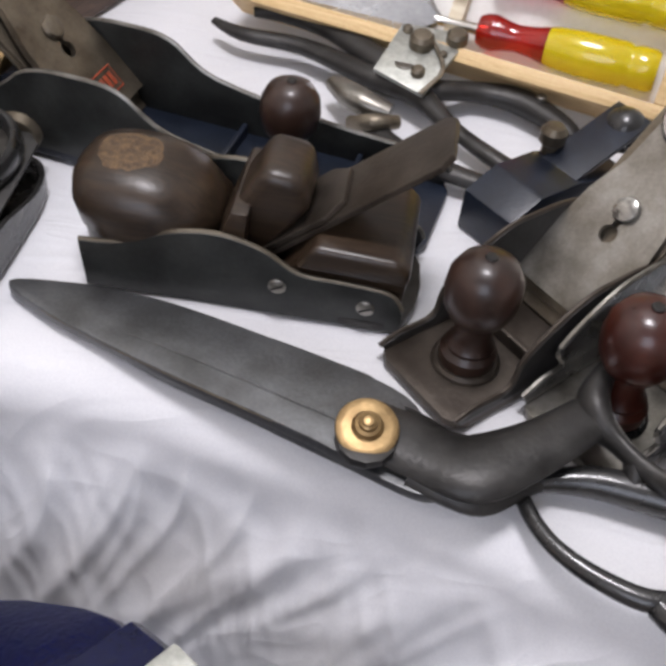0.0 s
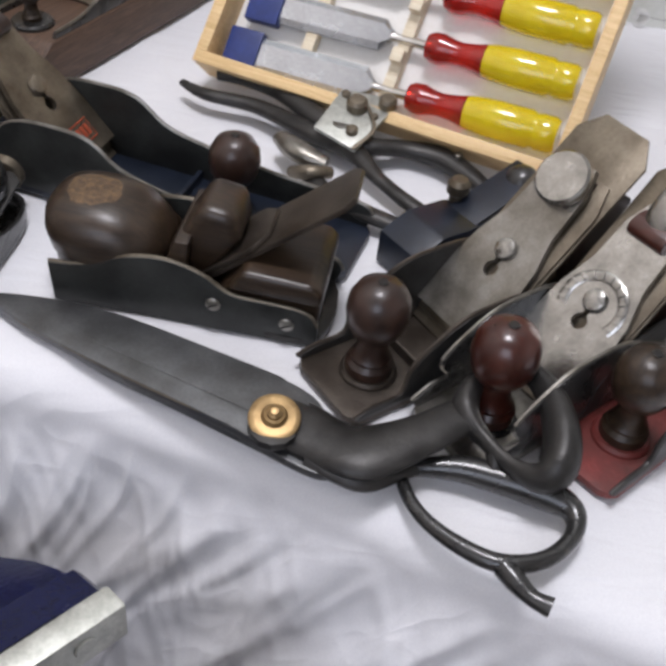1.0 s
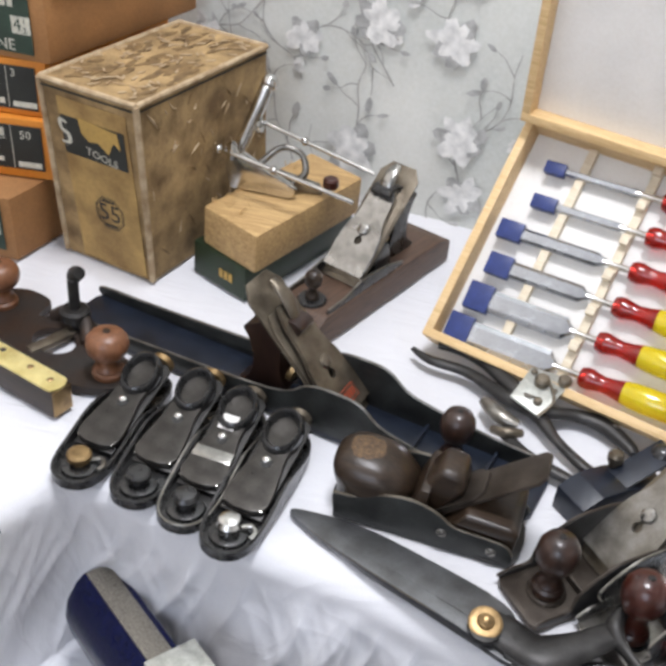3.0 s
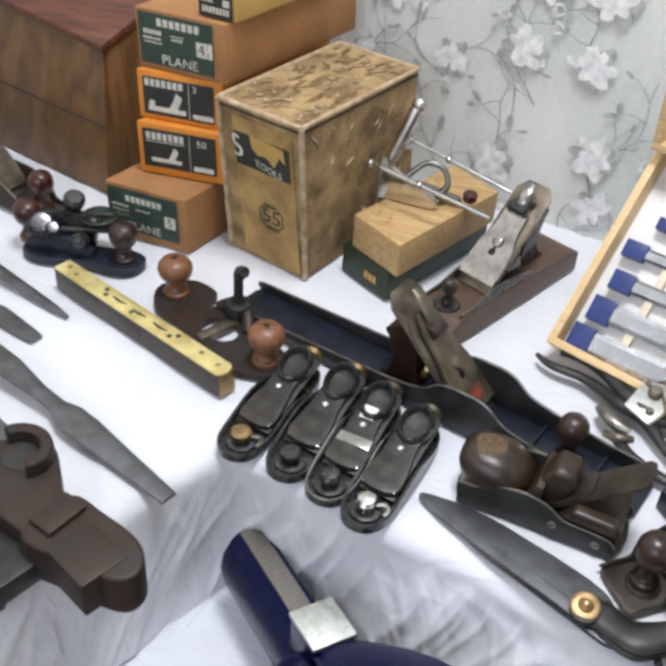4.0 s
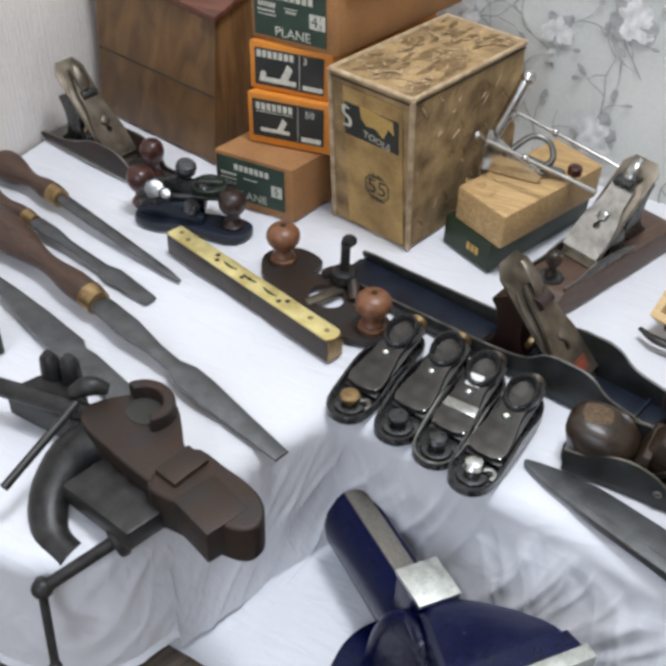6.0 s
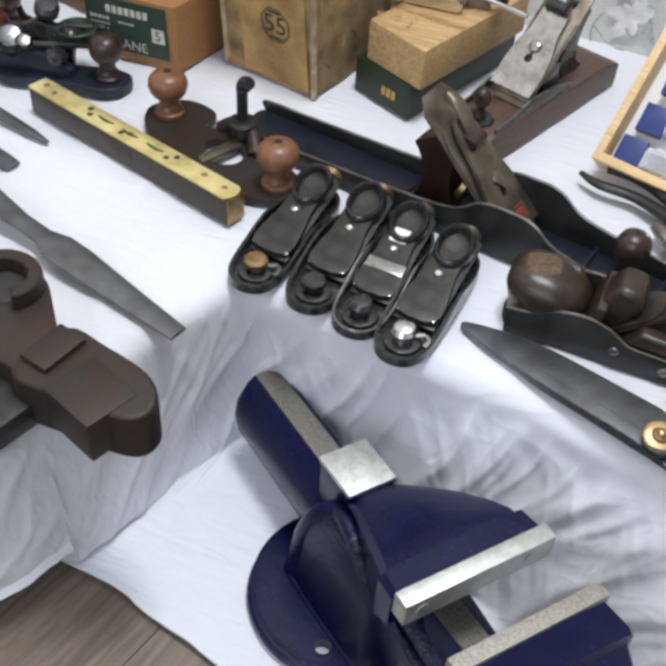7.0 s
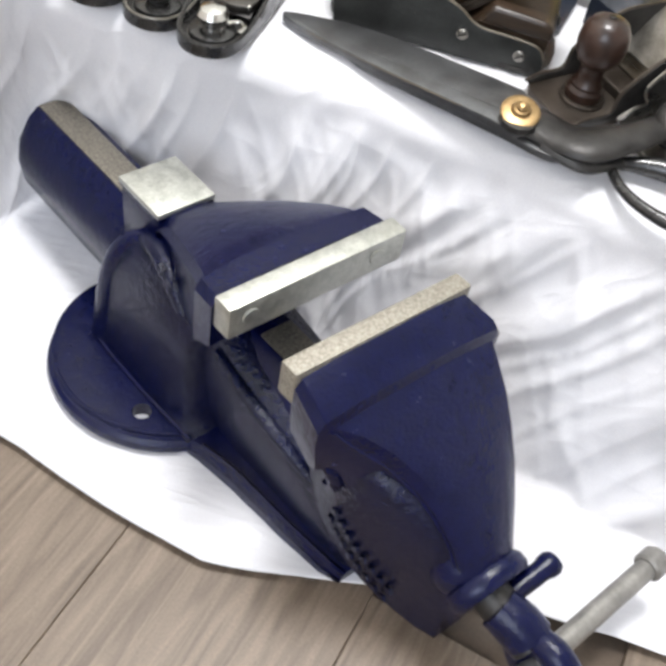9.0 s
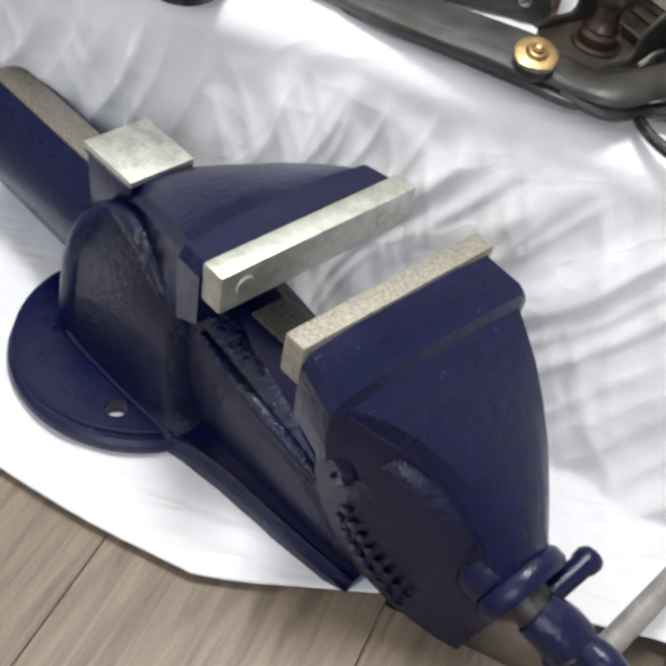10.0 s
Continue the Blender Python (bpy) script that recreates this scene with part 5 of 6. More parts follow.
# ---- old clamp-on vice ----
def clamp_vice():
    t = thing("clamp_vice", "rusty dark iron clamp-on vice with its screw handle", "vice", shift(-0.452, -0.098, 0) @ spin(-15))
    body = curve2([(-0.096, -0.014), (-0.088, 0.012), (-0.064, 0.040), (-0.038, 0.046), (-0.012, 0.030), (0.008, 0.015), (0.032, 0.012), (0.038, -0.008), (0.036, -0.032), (0.002, -0.036), (-0.040, -0.034), (-0.080, -0.030)], True, 4)
    part("body", prism([(p.x, p.y) for p in body], 0.014, 0.052, "xy", 0.005, 3), "rust", t, "rust-brown cast body")
    arc = [radians(-35 + 205 * k / 14) for k in range(15)]
    horn = [(-0.050 + 0.0300 * math.cos(q), 0.020 + 0.0270 * math.sin(q)) for q in arc] + [(-0.050 + 0.0185 * math.cos(q), 0.020 + 0.0155 * math.sin(q)) for q in reversed(arc)]
    part("socket", prism(horn, 0.046, 0.068, "xy", 0.0035, 3, 30), "rust", t, "curved wall round a hollow")
    # black disc on the solid body paints the shade inside the socket
    part("hollow", moved(cylinder(0.0185, 0.0012, n=24), shift(-0.050, 0.020, 0.0518)), "ink_and_shade", t)
    part("front_jaw", prism(curve2([(0.020, -0.040), (0.018, 0.014), (0.056, 0.019), (0.096, 0.017), (0.118, 0.004), (0.122, -0.014), (0.108, -0.026), (0.064, -0.036)], True, 4), 0.012, 0.056, "xy", 0.010, 4), "rust", t, "rounded brown front jaw")
    part("jaw_step", moved(box(0.050, 0.044, 0.038, (0, 0, 0), 0.002), shift(0.078, -0.020, 0.038) @ spin(-8)), "rust", t)
    part("jaw_step", box(0.026, 0.040, 0.010, (0.030, -0.008, 0.056), 0.002), "rust", t)
    part("rear_jaw", prism([(-0.186, -0.044), (-0.180, -0.006), (-0.150, 0.008), (-0.118, 0.000), (-0.090, -0.004), (-0.088, -0.026), (-0.130, -0.034)], 0.004, 0.038, "xy", 0.006, 3), "iron", t)
    for x, y, h in ((-0.168, 0.000, 0.066), (-0.146, 0.008, 0.070)):
        part("lug", moved(loft([[(r * math.cos(q), r * 0.8 * math.sin(q), z) for q in [2 * math.pi * i / 12 for i in range(12)]] for r, z in ((0.013, 0), (0.012, h * 0.7), (0.011, h * 0.9), (0.006, h))]), shift(x, y, 0.0)), "iron", t)
    part("screw", tube([(-0.205, -0.052, 0.040), (-0.080, -0.006, 0.042)], 0.0095, 14, k=1), "iron", t)
    part("handle_bar", tube([(-0.078, -0.118, 0.040), (-0.100, -0.020, 0.058)], [0.0042, 0.0042], 12, k=1), "iron", t)
    part("wing_nut", tube([(-0.116, -0.012, 0.056), (-0.102, -0.002, 0.066), (-0.092, 0.010, 0.060)], [0.007, 0.010, 0.006], 12), "iron", t)
    # clamp arm that hangs over the table's edge
    part("clamp_arm", tube([(-0.072, -0.012, 0.032), (-0.082, -0.046, 0.022), (-0.068, -0.084, 0.006), (-0.040, -0.104, -0.006), (-0.012, -0.104, -0.010)], [0.024, 0.022, 0.019, 0.016, 0.014], 16, 0.75), "iron", t, "curved clamp arm")
    part("web", prism([(-0.050, -0.080), (0.036, -0.078), (0.040, -0.028), (-0.048, -0.028)], 0.010, 0.034, "xy", 0.004), "iron", t)
    part("clamp_screw", tube([(-0.010, -0.136, -0.020), (0.014, -0.066, 0.004)], 0.0062, 14, k=1), "iron", t)
    part("clamp_pad", moved(cylinder(0.017, 0.010, n=22, b=0.002), look((0.010, -0.076, 0.001), (-0.014, -0.140, -0.020))), "iron", t)
    part("screw_knuckle", moved(sphere(0.0098, n=18), shift(-0.011, -0.139, -0.021)), "iron", t)
    part("tommy_bar", tube([(-0.015, -0.137, -0.012), (0.014, -0.157, -0.092)], [0.0042, 0.0042], 12, k=1), "iron", t)
    part("tommy_end", moved(sphere(0.0062, n=16), shift(0.0145, -0.1573, -0.093)), "iron", t)
    return t


clamp_vice()
green = thing("green_tool", "dark green painted iron tool block on the sheet", "tool", shift(-0.762, -0.035, 0) @ spin(-40))
part("body", prism([(-0.03, 0), (0.03, 0), (0.03, 0.022), (0.018, 0.032), (-0.018, 0.032), (-0.03, 0.022)], -0.045, 0.045, "xz", 0.003), "darkgreen", green)


# ---- cartons ----
def face(fl, fr, z0, z1, lean=0.0):
    """Pose on a carton's front: x along it, y up, z outwards; origin at its middle."""
    a, b = Vector((*fl, z0)), Vector((*fr, z0))
    x = (b - a).normalized()
    y = Vector((0, -lean, 1)).normalized()
    n = x.cross(y).normalized()
    y = n.cross(x)
    c = (a + b) / 2 + y * (z1 - z0) / 2
    return Matrix(((x.x, y.x, n.x, c.x), (x.y, y.y, n.y, c.y), (x.z, y.z, n.z, c.z), (0, 0, 0, 1)))


def skewed_box(fl, fr, back, z0, z1, lean=0.0, grow=0.0, bev=0.0015):
    fl, fr, back = Vector(fl), Vector(fr), Vector(back)
    x, d = (fr - fl).normalized() * grow, back.normalized() * grow
    base = [fl - x - d, fr + x - d, fr + x + back + d, fl - x + back + d]
    off = Vector((0, -lean * (z1 - z0)))
    bm = bmesh.new()
    lo, hi = [bm.verts.new((p.x, p.y, z0)) for p in base], [bm.verts.new((p.x + off.x, p.y + off.y, z1)) for p in base]
    bm.faces.new(lo), bm.faces.new(hi)
    for i in range(4):
        bm.faces.new((lo[i], lo[(i + 1) % 4], hi[(i + 1) % 4], hi[i]))
    bmesh.ops.recalc_face_normals(bm, faces=bm.faces)
    return bevel(bm, bev)


def carton(label, fl, fr, back, z0, z1, material, lid=0.0, lean=0.0):
    t = thing("carton", label, "box", Matrix(), "stacked tool cartons")
    part("body", skewed_box(fl, fr, back, z0, z1 - (0.0005 if lid else 0), lean), material, t)
    if lid:
        fl2 = (fl[0], fl[1] - lean * (z1 - lid - z0))
        fr2 = (fr[0], fr[1] - lean * (z1 - lid - z0))
        part("lid", skewed_box(fl2, fr2, back, z1 - lid, z1 + 0.001, lean, 0.0012), material, t)
    return t, face(fl, fr, z0, z1, lean)


def panel(parent, f, cx, cy, w, h, material, name="label", proud=0.0016, label=""):
    return part(name, moved(box(w, h, 0.0006, (cx, cy, proud), 0.0002, 1), f), material, parent, label)


def bars(parent, f, cx, cy, w, h, count, material="cream", proud=0.0021):
    """Lettering too small or not to be spelled out: a row of short bars."""
    gap = w / count
    for i in range(count):
        part("print_bar", moved(box(gap * 0.72, h, 0.0004, (cx - w / 2 + gap * (i + 0.5), cy, proud), 0), f), material, parent, smooth=0)


def plane_picture(parent, f, cx, cy, s):
    part("print_mark", moved(join(prism([(-0.022 * s, 0), (0.024 * s, 0), (0.024 * s, 0.006 * s), (-0.022 * s, 0.006 * s)], 0, 0.0004), prism([(0.004 * s, 0.006 * s), (0.014 * s, 0.006 * s), (0.020 * s, 0.020 * s), (0.013 * s, 0.026 * s), (0.010 * s, 0.018 * s)], 0, 0.0004)), f @ shift(cx, cy, 0.0019)), "cream", parent, "small printed picture of a plane", 0)


A5, B5 = (-0.670, 0.3545), (-0.558, 0.3530)
c, f = carton("brown plane carton with a green end label", A5, B5, (0.055, 0.215), 0.0, 0.078, "card", 0.0, 0.06)
lab = panel(c, f, -0.004, 0.004, 0.098, 0.062, "green", label="faded green printed label")
bars(lab, f, -0.002, 0.022, 0.052, 0.0085, 7)
letters("PLANE", 0.016, f @ shift(-0.004, -0.018, 0.0021), lab)
bars(lab, f, -0.036, 0.010, 0.024, 0.0035, 5), bars(lab, f, -0.036, 0.003, 0.024, 0.0020, 6), bars(lab, f, -0.004, 0.008, 0.020, 0.0018, 5), bars(lab, f, -0.036, -0.003, 0.022, 0.0018, 5)
panel(lab, f, 0.034, 0.001, 0.015, 0.017, "cream", "number_field", 0.0019)
letters("5", 0.016, f @ shift(0.034, 0.001, 0.0024), lab, "green")

A50, B50 = (-0.640, 0.3880), (-0.530, 0.4020)
c, f = carton("orange plane carton with a black label reading 50", A50, B50, (0.052, 0.175), 0.080, 0.1495, "orange", 0.0, 0.05)
lab = panel(c, f, -0.002, 0.002, 0.094, 0.052, "black", label="black printed label")
bars(lab, f, -0.020, 0.019, 0.050, 0.0095, 7)
letters("50", 0.013, f @ shift(0.027, 0.017, 0.0021), lab)
panel(lab, f, 0.0115, 0.002, 0.0007, 0.050, "cream", "rule", 0.0019)
plane_picture(lab, f, -0.020, -0.016, 0.85)
panel(lab, f, 0.029, -0.018, 0.026, 0.0065, "cream", "print_field", 0.0019)
bars(lab, f, -0.020, 0.0115, 0.050, 0.0012, 12)

A3, B3 = (-0.641, 0.3960), (-0.533, 0.4060)
c, f = carton("orange plane carton with a black label reading 3", A3, B3, (0.058, 0.190), 0.1505, 0.2120, "orange", 0.0, 0.03)
lab = panel(c, f, -0.002, 0.0, 0.090, 0.048, "black", label="black printed label")
bars(lab, f, -0.020, 0.017, 0.050, 0.0090, 7)
letters("3", 0.012, f @ shift(0.019, 0.016, 0.0021), lab)
panel(lab, f, 0.0115, 0.0, 0.0007, 0.046, "cream", "rule", 0.0019)
plane_picture(lab, f, -0.018, -0.019, 1.05)
part("print_mark", moved(cylinder(0.004, 0.0004, n=14, b=0), f @ shift(-0.036, -0.009, 0.0019)), "cream", lab)
panel(lab, f, 0.029, -0.018, 0.026, 0.0060, "cream", "print_field", 0.0019)

A45, B45 = (-0.640, 0.4020), (-0.5235, 0.3990)
c, f = carton("large brown plane carton with a dark green label", A45, B45, (0.066, 0.240), 0.213, 0.2850, "card", 0.0, 0.06)
lab = panel(c, f, -0.006, 0.002, 0.096, 0.062, "green", label="dark green printed label")
bars(lab, f, -0.002, 0.0235, 0.056, 0.0090, 7)
letters("PLANE", 0.0165, f @ shift(-0.002, -0.021, 0.0021), lab)
bars(lab, f, -0.036, 0.0105, 0.024, 0.0055, 6), bars(lab, f, -0.037, 0.003, 0.024, 0.0025, 6), bars(lab, f, -0.036, -0.002, 0.024, 0.0015, 8), bars(lab, f, -0.004, 0.010, 0.018, 0.0015, 5), bars(lab, f, -0.004, 0.006, 0.014, 0.003, 4)
panel(lab, f, 0.031, 0.001, 0.0205, 0.0180, "cream", "number_field", 0.0019)
letters("4", 0.018, f @ shift(0.0275, 0.001, 0.0024), lab, "green")
letters("1", 0.008, f @ shift(0.0355, 0.0055, 0.0024), lab, "green")
letters("2", 0.008, f @ shift(0.0355, -0.0040, 0.0024), lab, "green")

AY, BY = (-0.563, 0.4080), (-0.514, 0.4030)
c, f = carton("small yellowed tool carton with a black end label", AY, BY, (0.045, 0.160), 0.2865, 0.3245, "ochre", 0.0, 0.05)
lab = panel(c, f, -0.001, -0.001, 0.044, 0.034, "black", label="black printed label")
bars(lab, f, -0.002, 0.0105, 0.028, 0.0050, 7), bars(lab, f, -0.001, -0.0095, 0.036, 0.0070, 8), bars(lab, f, -0.011, 0.001, 0.014, 0.004, 4)
panel(lab, f, 0.013, 0.0005, 0.009, 0.0075, "cream", "number_field", 0.0019)

# the tall scuffed carton
M["grime"] = mat("dark_card_grime", (0.20, 0.125, 0.050), 0.85, 0, 0.4, 80, 300, 0.4, second=(0.115, 0.070, 0.028))
A55, B55 = (-0.5190, 0.3960), (-0.4045, 0.3660)
c, f = carton("tall scuffed tan carton with a torn label, edges worn", A55, B55, (0.062, 0.215), 0.0, 0.2150, "oldcard", 0.0, 0.14)
front = panel(c, f, 0.010, -0.004, 0.086, 0.196, "tanpaper", "front_paper", 0.0012, "yellowed paper front")
lab = panel(c, f, 0.008, 0.052, 0.080, 0.044, "black", "torn_label", 0.0018, "torn black label")
part("tear", moved(prism([(-0.014, 0.026), (0.034, 0.022), (0.036, 0.004), (0.028, 0.010), (0.020, -0.006), (0.008, 0.004), (-0.004, 0.002), (-0.012, 0.010)], 0, 0.0005), f @ shift(0.006, 0.050, 0.0022)), "ochre", lab, "torn patch of bare paper")
letters("TOOLS", 0.0125, f @ shift(0.016, 0.037, 0.0022) @ spin(-9), lab)
part("flourish", moved(tube([(-0.026, 0.066, 0), (-0.034, 0.068, 0), (-0.034, 0.058, 0), (-0.026, 0.053, 0), (-0.026, 0.044, 0), (-0.036, 0.043, 0)], [0.0012, 0.0024, 0.0020, 0.0024, 0.0022, 0.001], 8, 0.2), f @ shift(0.002, 0, 0.0023)), "cream", lab)
letters("55", 0.030, f @ shift(0.014, -0.032, 0.0018), c, "ink_and_shade")
oct_ = [(0.019 * math.cos(q), 0.021 * math.sin(q)) for q in [radians(22.5 + 45 * i) for i in range(8)]]
for s2, r in ((1.0, 0.0007), (0.88, 0.0004)):
    part("printed_border", moved(tube([(x * s2, y * s2, 0) for x, y in oct_], r, 6, 0.4, True, 1), f @ shift(0.014, -0.032, 0.0017)), "ink_and_shade", c)
bars(c, f, 0.014, -0.0165, 0.016, 0.0035, 4, "ink_and_shade", 0.0018), bars(c, f, 0.014, -0.0475, 0.016, 0.0035, 4, "ink_and_shade", 0.0018)
# worn tape along the edges and the lid's rim
lean55 = 0.14 * 0.215
for p in (A55, B55):
    part("worn_edge", tube([(p[0], p[1], 0.002), (p[0], p[1] - lean55 * 0.5, 0.1075), (p[0], p[1] - lean55, 0.214)], 0.0036, 8), "worn", c, "pale worn edge")
top_c = [(A55[0], A55[1] - lean55), (B55[0], B55[1] - lean55), (B55[0] + 0.062, B55[1] + 0.215 - lean55), (A55[0] + 0.062, A55[1] + 0.215 - lean55)]
for i in range(4):
    p, q = top_c[i], top_c[(i + 1) % 4]
    part("worn_edge", tube([(p[0], p[1], 0.2145), (q[0], q[1], 0.2145)], 0.0030, 8, k=1), "worn", c, "pale worn edge")
    if i < 2:
        part("lid_line", tube([(p[0], p[1] + (0.0 if i else -0.001), 0.2075), (q[0] + 0.0005, q[1], 0.2075)], 0.0010, 6, k=1), "ink_and_shade", c)
rs = random.Random(3)
for i in range(70):
    u, w = rs.uniform(0.06, 0.94), rs.uniform(0.06, 0.94)
    px = top_c[0][0] + (top_c[1][0] - top_c[0][0]) * u + 0.062 * w
    py = top_c[0][1] + (top_c[1][1] - top_c[0][1]) * u + 0.215 * w
    size = rs.uniform(0.005, 0.021)
    out = [(rs.uniform(0.5, 1) * size * math.cos(q), rs.uniform(0.5, 1) * size * 0.32 * math.sin(q)) for q in [2 * math.pi * k / 11 for k in range(11)]]
    part("stain", moved(prism(out, 0, 0.0004), shift(px, py, 0.2149 + 0.00001 * i) @ spin(rs.uniform(50, 100))), "grime", c, "", 0)
for i in range(46):
    w, z = rs.uniform(0.05, 0.92), rs.uniform(0.012, 0.195)
    dw, dz = rs.uniform(-0.07, 0.07), rs.uniform(-0.018, 0.018)
    pts = []
    for g in (0, 0.5, 1):
        wg, zg = w + dw * g, z + dz * g + rs.uniform(-0.003, 0.003)
        pts.append((B55[0] + 0.062 * wg + 0.0006, B55[1] + 0.215 * wg - 0.14 * zg, zg))
    part("scratch", tube(pts, [0.0003, rs.uniform(0.0006, 0.0013), 0.0003], 6), "worn" if i % 3 else "grime", c)
rs = random.Random(11)
for i in range(80):
    u, w = rs.uniform(0.06, 0.94), rs.uniform(0.05, 0.95)
    px = top_c[0][0] + (top_c[1][0] - top_c[0][0]) * u + 0.062 * w
    py = top_c[0][1] + (top_c[1][1] - top_c[0][1]) * u + 0.215 * w
    out = [(rs.uniform(0.3, 1) * 0.0085 * math.cos(q), rs.uniform(0.3, 1) * 0.0020 * math.sin(q)) for q in [2 * math.pi * k / 9 for k in range(9)]]
    part("scuff", moved(prism(out, 0, 0.0006), shift(px, py, 0.2152 + 0.00003 * i) @ spin(rs.uniform(0, 180))), "worn", c, "scuffed bare patch", 0)

# wooden chest with a sloping lid
def chest():
    t = thing("wooden_chest", "brown varnished wooden chest with a sloping lid", "chest", Matrix())
    fl, fr, back = Vector((-0.955, 0.490)), Vector((-0.722, 0.430)), Vector((0.045, 0.170))
    bm = bmesh.new()
    lo = [bm.verts.new((p.x, p.y, 0.001)) for p in (fl, fr, fr + back, fl + back)]
    hi = [bm.verts.new((p.x, p.y, z)) for p, z in ((fl + Vector((0, 0.02)), 0.212), (fr + Vector((0, 0.018)), 0.196), (fr + back, 0.252), (fl + back, 0.268))]
    bm.faces.new(lo), bm.faces.new(hi)
    for i in range(4):
        bm.faces.new((lo[i], lo[(i + 1) % 4], hi[(i + 1) % 4], hi[i]))
    bmesh.ops.recalc_face_normals(bm, faces=bm.faces)
    part("carcass", bevel(bm, 0.002), "chest", t, "brown varnished boards")
    bm = bmesh.new()
    ov = 0.004
    quad = [(fl + Vector((-ov, 0.014)), 0.2135), (fr + Vector((ov, 0.011)), 0.1975), (fr + back + Vector((ov, 0.004)), 0.2545), (fl + back + Vector((-ov, 0.004)), 0.2705)]
    lo = [bm.verts.new((p.x, p.y, z)) for p, z in quad]
    hi = [bm.verts.new((p.x, p.y, z + 0.010)) for p, z in quad]
    bm.faces.new(lo), bm.faces.new(hi)
    for i in range(4):
        bm.faces.new((lo[i], lo[(i + 1) % 4], hi[(i + 1) % 4], hi[i]))
    bmesh.ops.recalc_face_normals(bm, faces=bm.faces)
    part("lid", bevel(bm, 0.0025), "redlid", t, "reddish sloping lid")
    x = (fr - fl).normalized()
    for z in (0.098,):
        part("board_joint", tube([(fl.x + 0.002, fl.y + 0.0085, z), (fr.x - 0.002, fr.y + 0.0080, z)], 0.0012, 6, k=1), "ink_and_shade", t)
    return t


M["redlid"] = grain("red_brown_varnish", (0.070, 0.024, 0.013), (0.155, 0.056, 0.031), 0.45, (1.2, 9, 1.2), 9, 0.1)
chest()

# wooden block on a small green carton, with a nickelled combination plane on it
c, f = carton("small dark green carton under a wooden block", (-0.372, 0.4050), (-0.300, 0.3660), (0.075, 0.180), 0.0, 0.040, "darkgreen", 0.0, 0.0)
bars(c, f, 0.012, 0.0, 0.022, 0.010, 3, "ochre", 0.0016)
blk = thing("wooden_block", "rough pale softwood block with torn fibrous top", "block", Matrix())
part("block", skewed_box((-0.360, 0.4020), (-0.2885, 0.3610), (0.072, 0.175), 0.041, 0.086, 0.0, 0, 0.003), "blockwood", blk)
rs = random.Random(4)
for i in range(40):
    u, w = rs.uniform(0.02, 0.5), rs.uniform(0.03, 0.8)
    x, y = -0.360 + 0.0715 * u + 0.072 * w, 0.402 - 0.041 * u + 0.175 * w
    part("splinter", tube([(x, y, 0.0858), (x + rs.uniform(-0.006, 0.006), y + rs.uniform(0.002, 0.010), 0.087 + rs.uniform(0, 0.004))], [0.0009, 0.0003], 5, k=1), "blockwood", blk)


def nickel_plane():
    t = thing("combination_plane", "nickel-plated combination plane with two long rods", "plough plane", shift(-0.298, 0.455, 0.087))
    for a, b in (((-0.058, -0.020, 0.052), (0.098, -0.055, 0.038)), ((-0.030, 0.020, 0.075), (0.110, -0.012, 0.052))):
        part("rod", tube([a, b], 0.0023, 14, k=1), "chrome", t, "slim nickel rod")
        part("collar", moved(sphere(0.0046, n=16), shift(*(Vector(a).lerp(Vector(b), 0.42)))), "chrome", t)
        part("rod_end", moved(sphere(0.0048, n=14), shift(*a)), "chrome", t)
    part("skate", prism([(-0.050, 0.001), (0.020, 0.001), (0.026, 0.014), (-0.010, 0.030), (-0.046, 0.050), (-0.056, 0.030)], -0.006, 0.002, "xz", 0.002), "chrome", t, "nickel-plated skate")
    part("fence", prism([(-0.040, 0.001), (0.050, 0.001), (0.046, 0.012), (0.0, 0.020), (-0.036, 0.016)], 0.016, 0.024, "xz", 0.002), "steel", t)
    part("cutter_post", tube([(-0.044, 0.0, 0.040), (-0.030, 0.012, 0.080), (-0.020, 0.022, 0.112)], [0.007, 0.008, 0.008], 14), "chrome", t)
    part("post_cap", moved(sphere(0.0092, n=18), shift(-0.018, 0.024, 0.116)), "chrome", t)
    for p, r in (((-0.048, -0.016, 0.050), 0.009), ((-0.030, 0.014, 0.070), 0.0095), ((-0.052, -0.004, 0.040), 0.008)):
        part("thumb_screw", moved(lathe([(0, 0), (r * 0.8, 0), (r, r * 0.3), (r, r * 0.8), (r * 0.6, r), (0, r * 1.05)], 18), shift(*p) @ spin(70, "Y")), "chrome", t)
    part("handle_loop", tube([(-0.020, 0.006, 0.030), (0.0, 0.018, 0.048), (0.022, 0.020, 0.044), (0.030, 0.014, 0.026), (0.018, 0.008, 0.014)], [0.004, 0.0035, 0.0035, 0.004, 0.004], 12), "steel", t)
    part("red_stop", moved(cylinder(0.009, 0.012, n=18, b=0.002), shift(0.058, 0.020, 0.010)), "redwood", t)
    return t


nickel_plane()


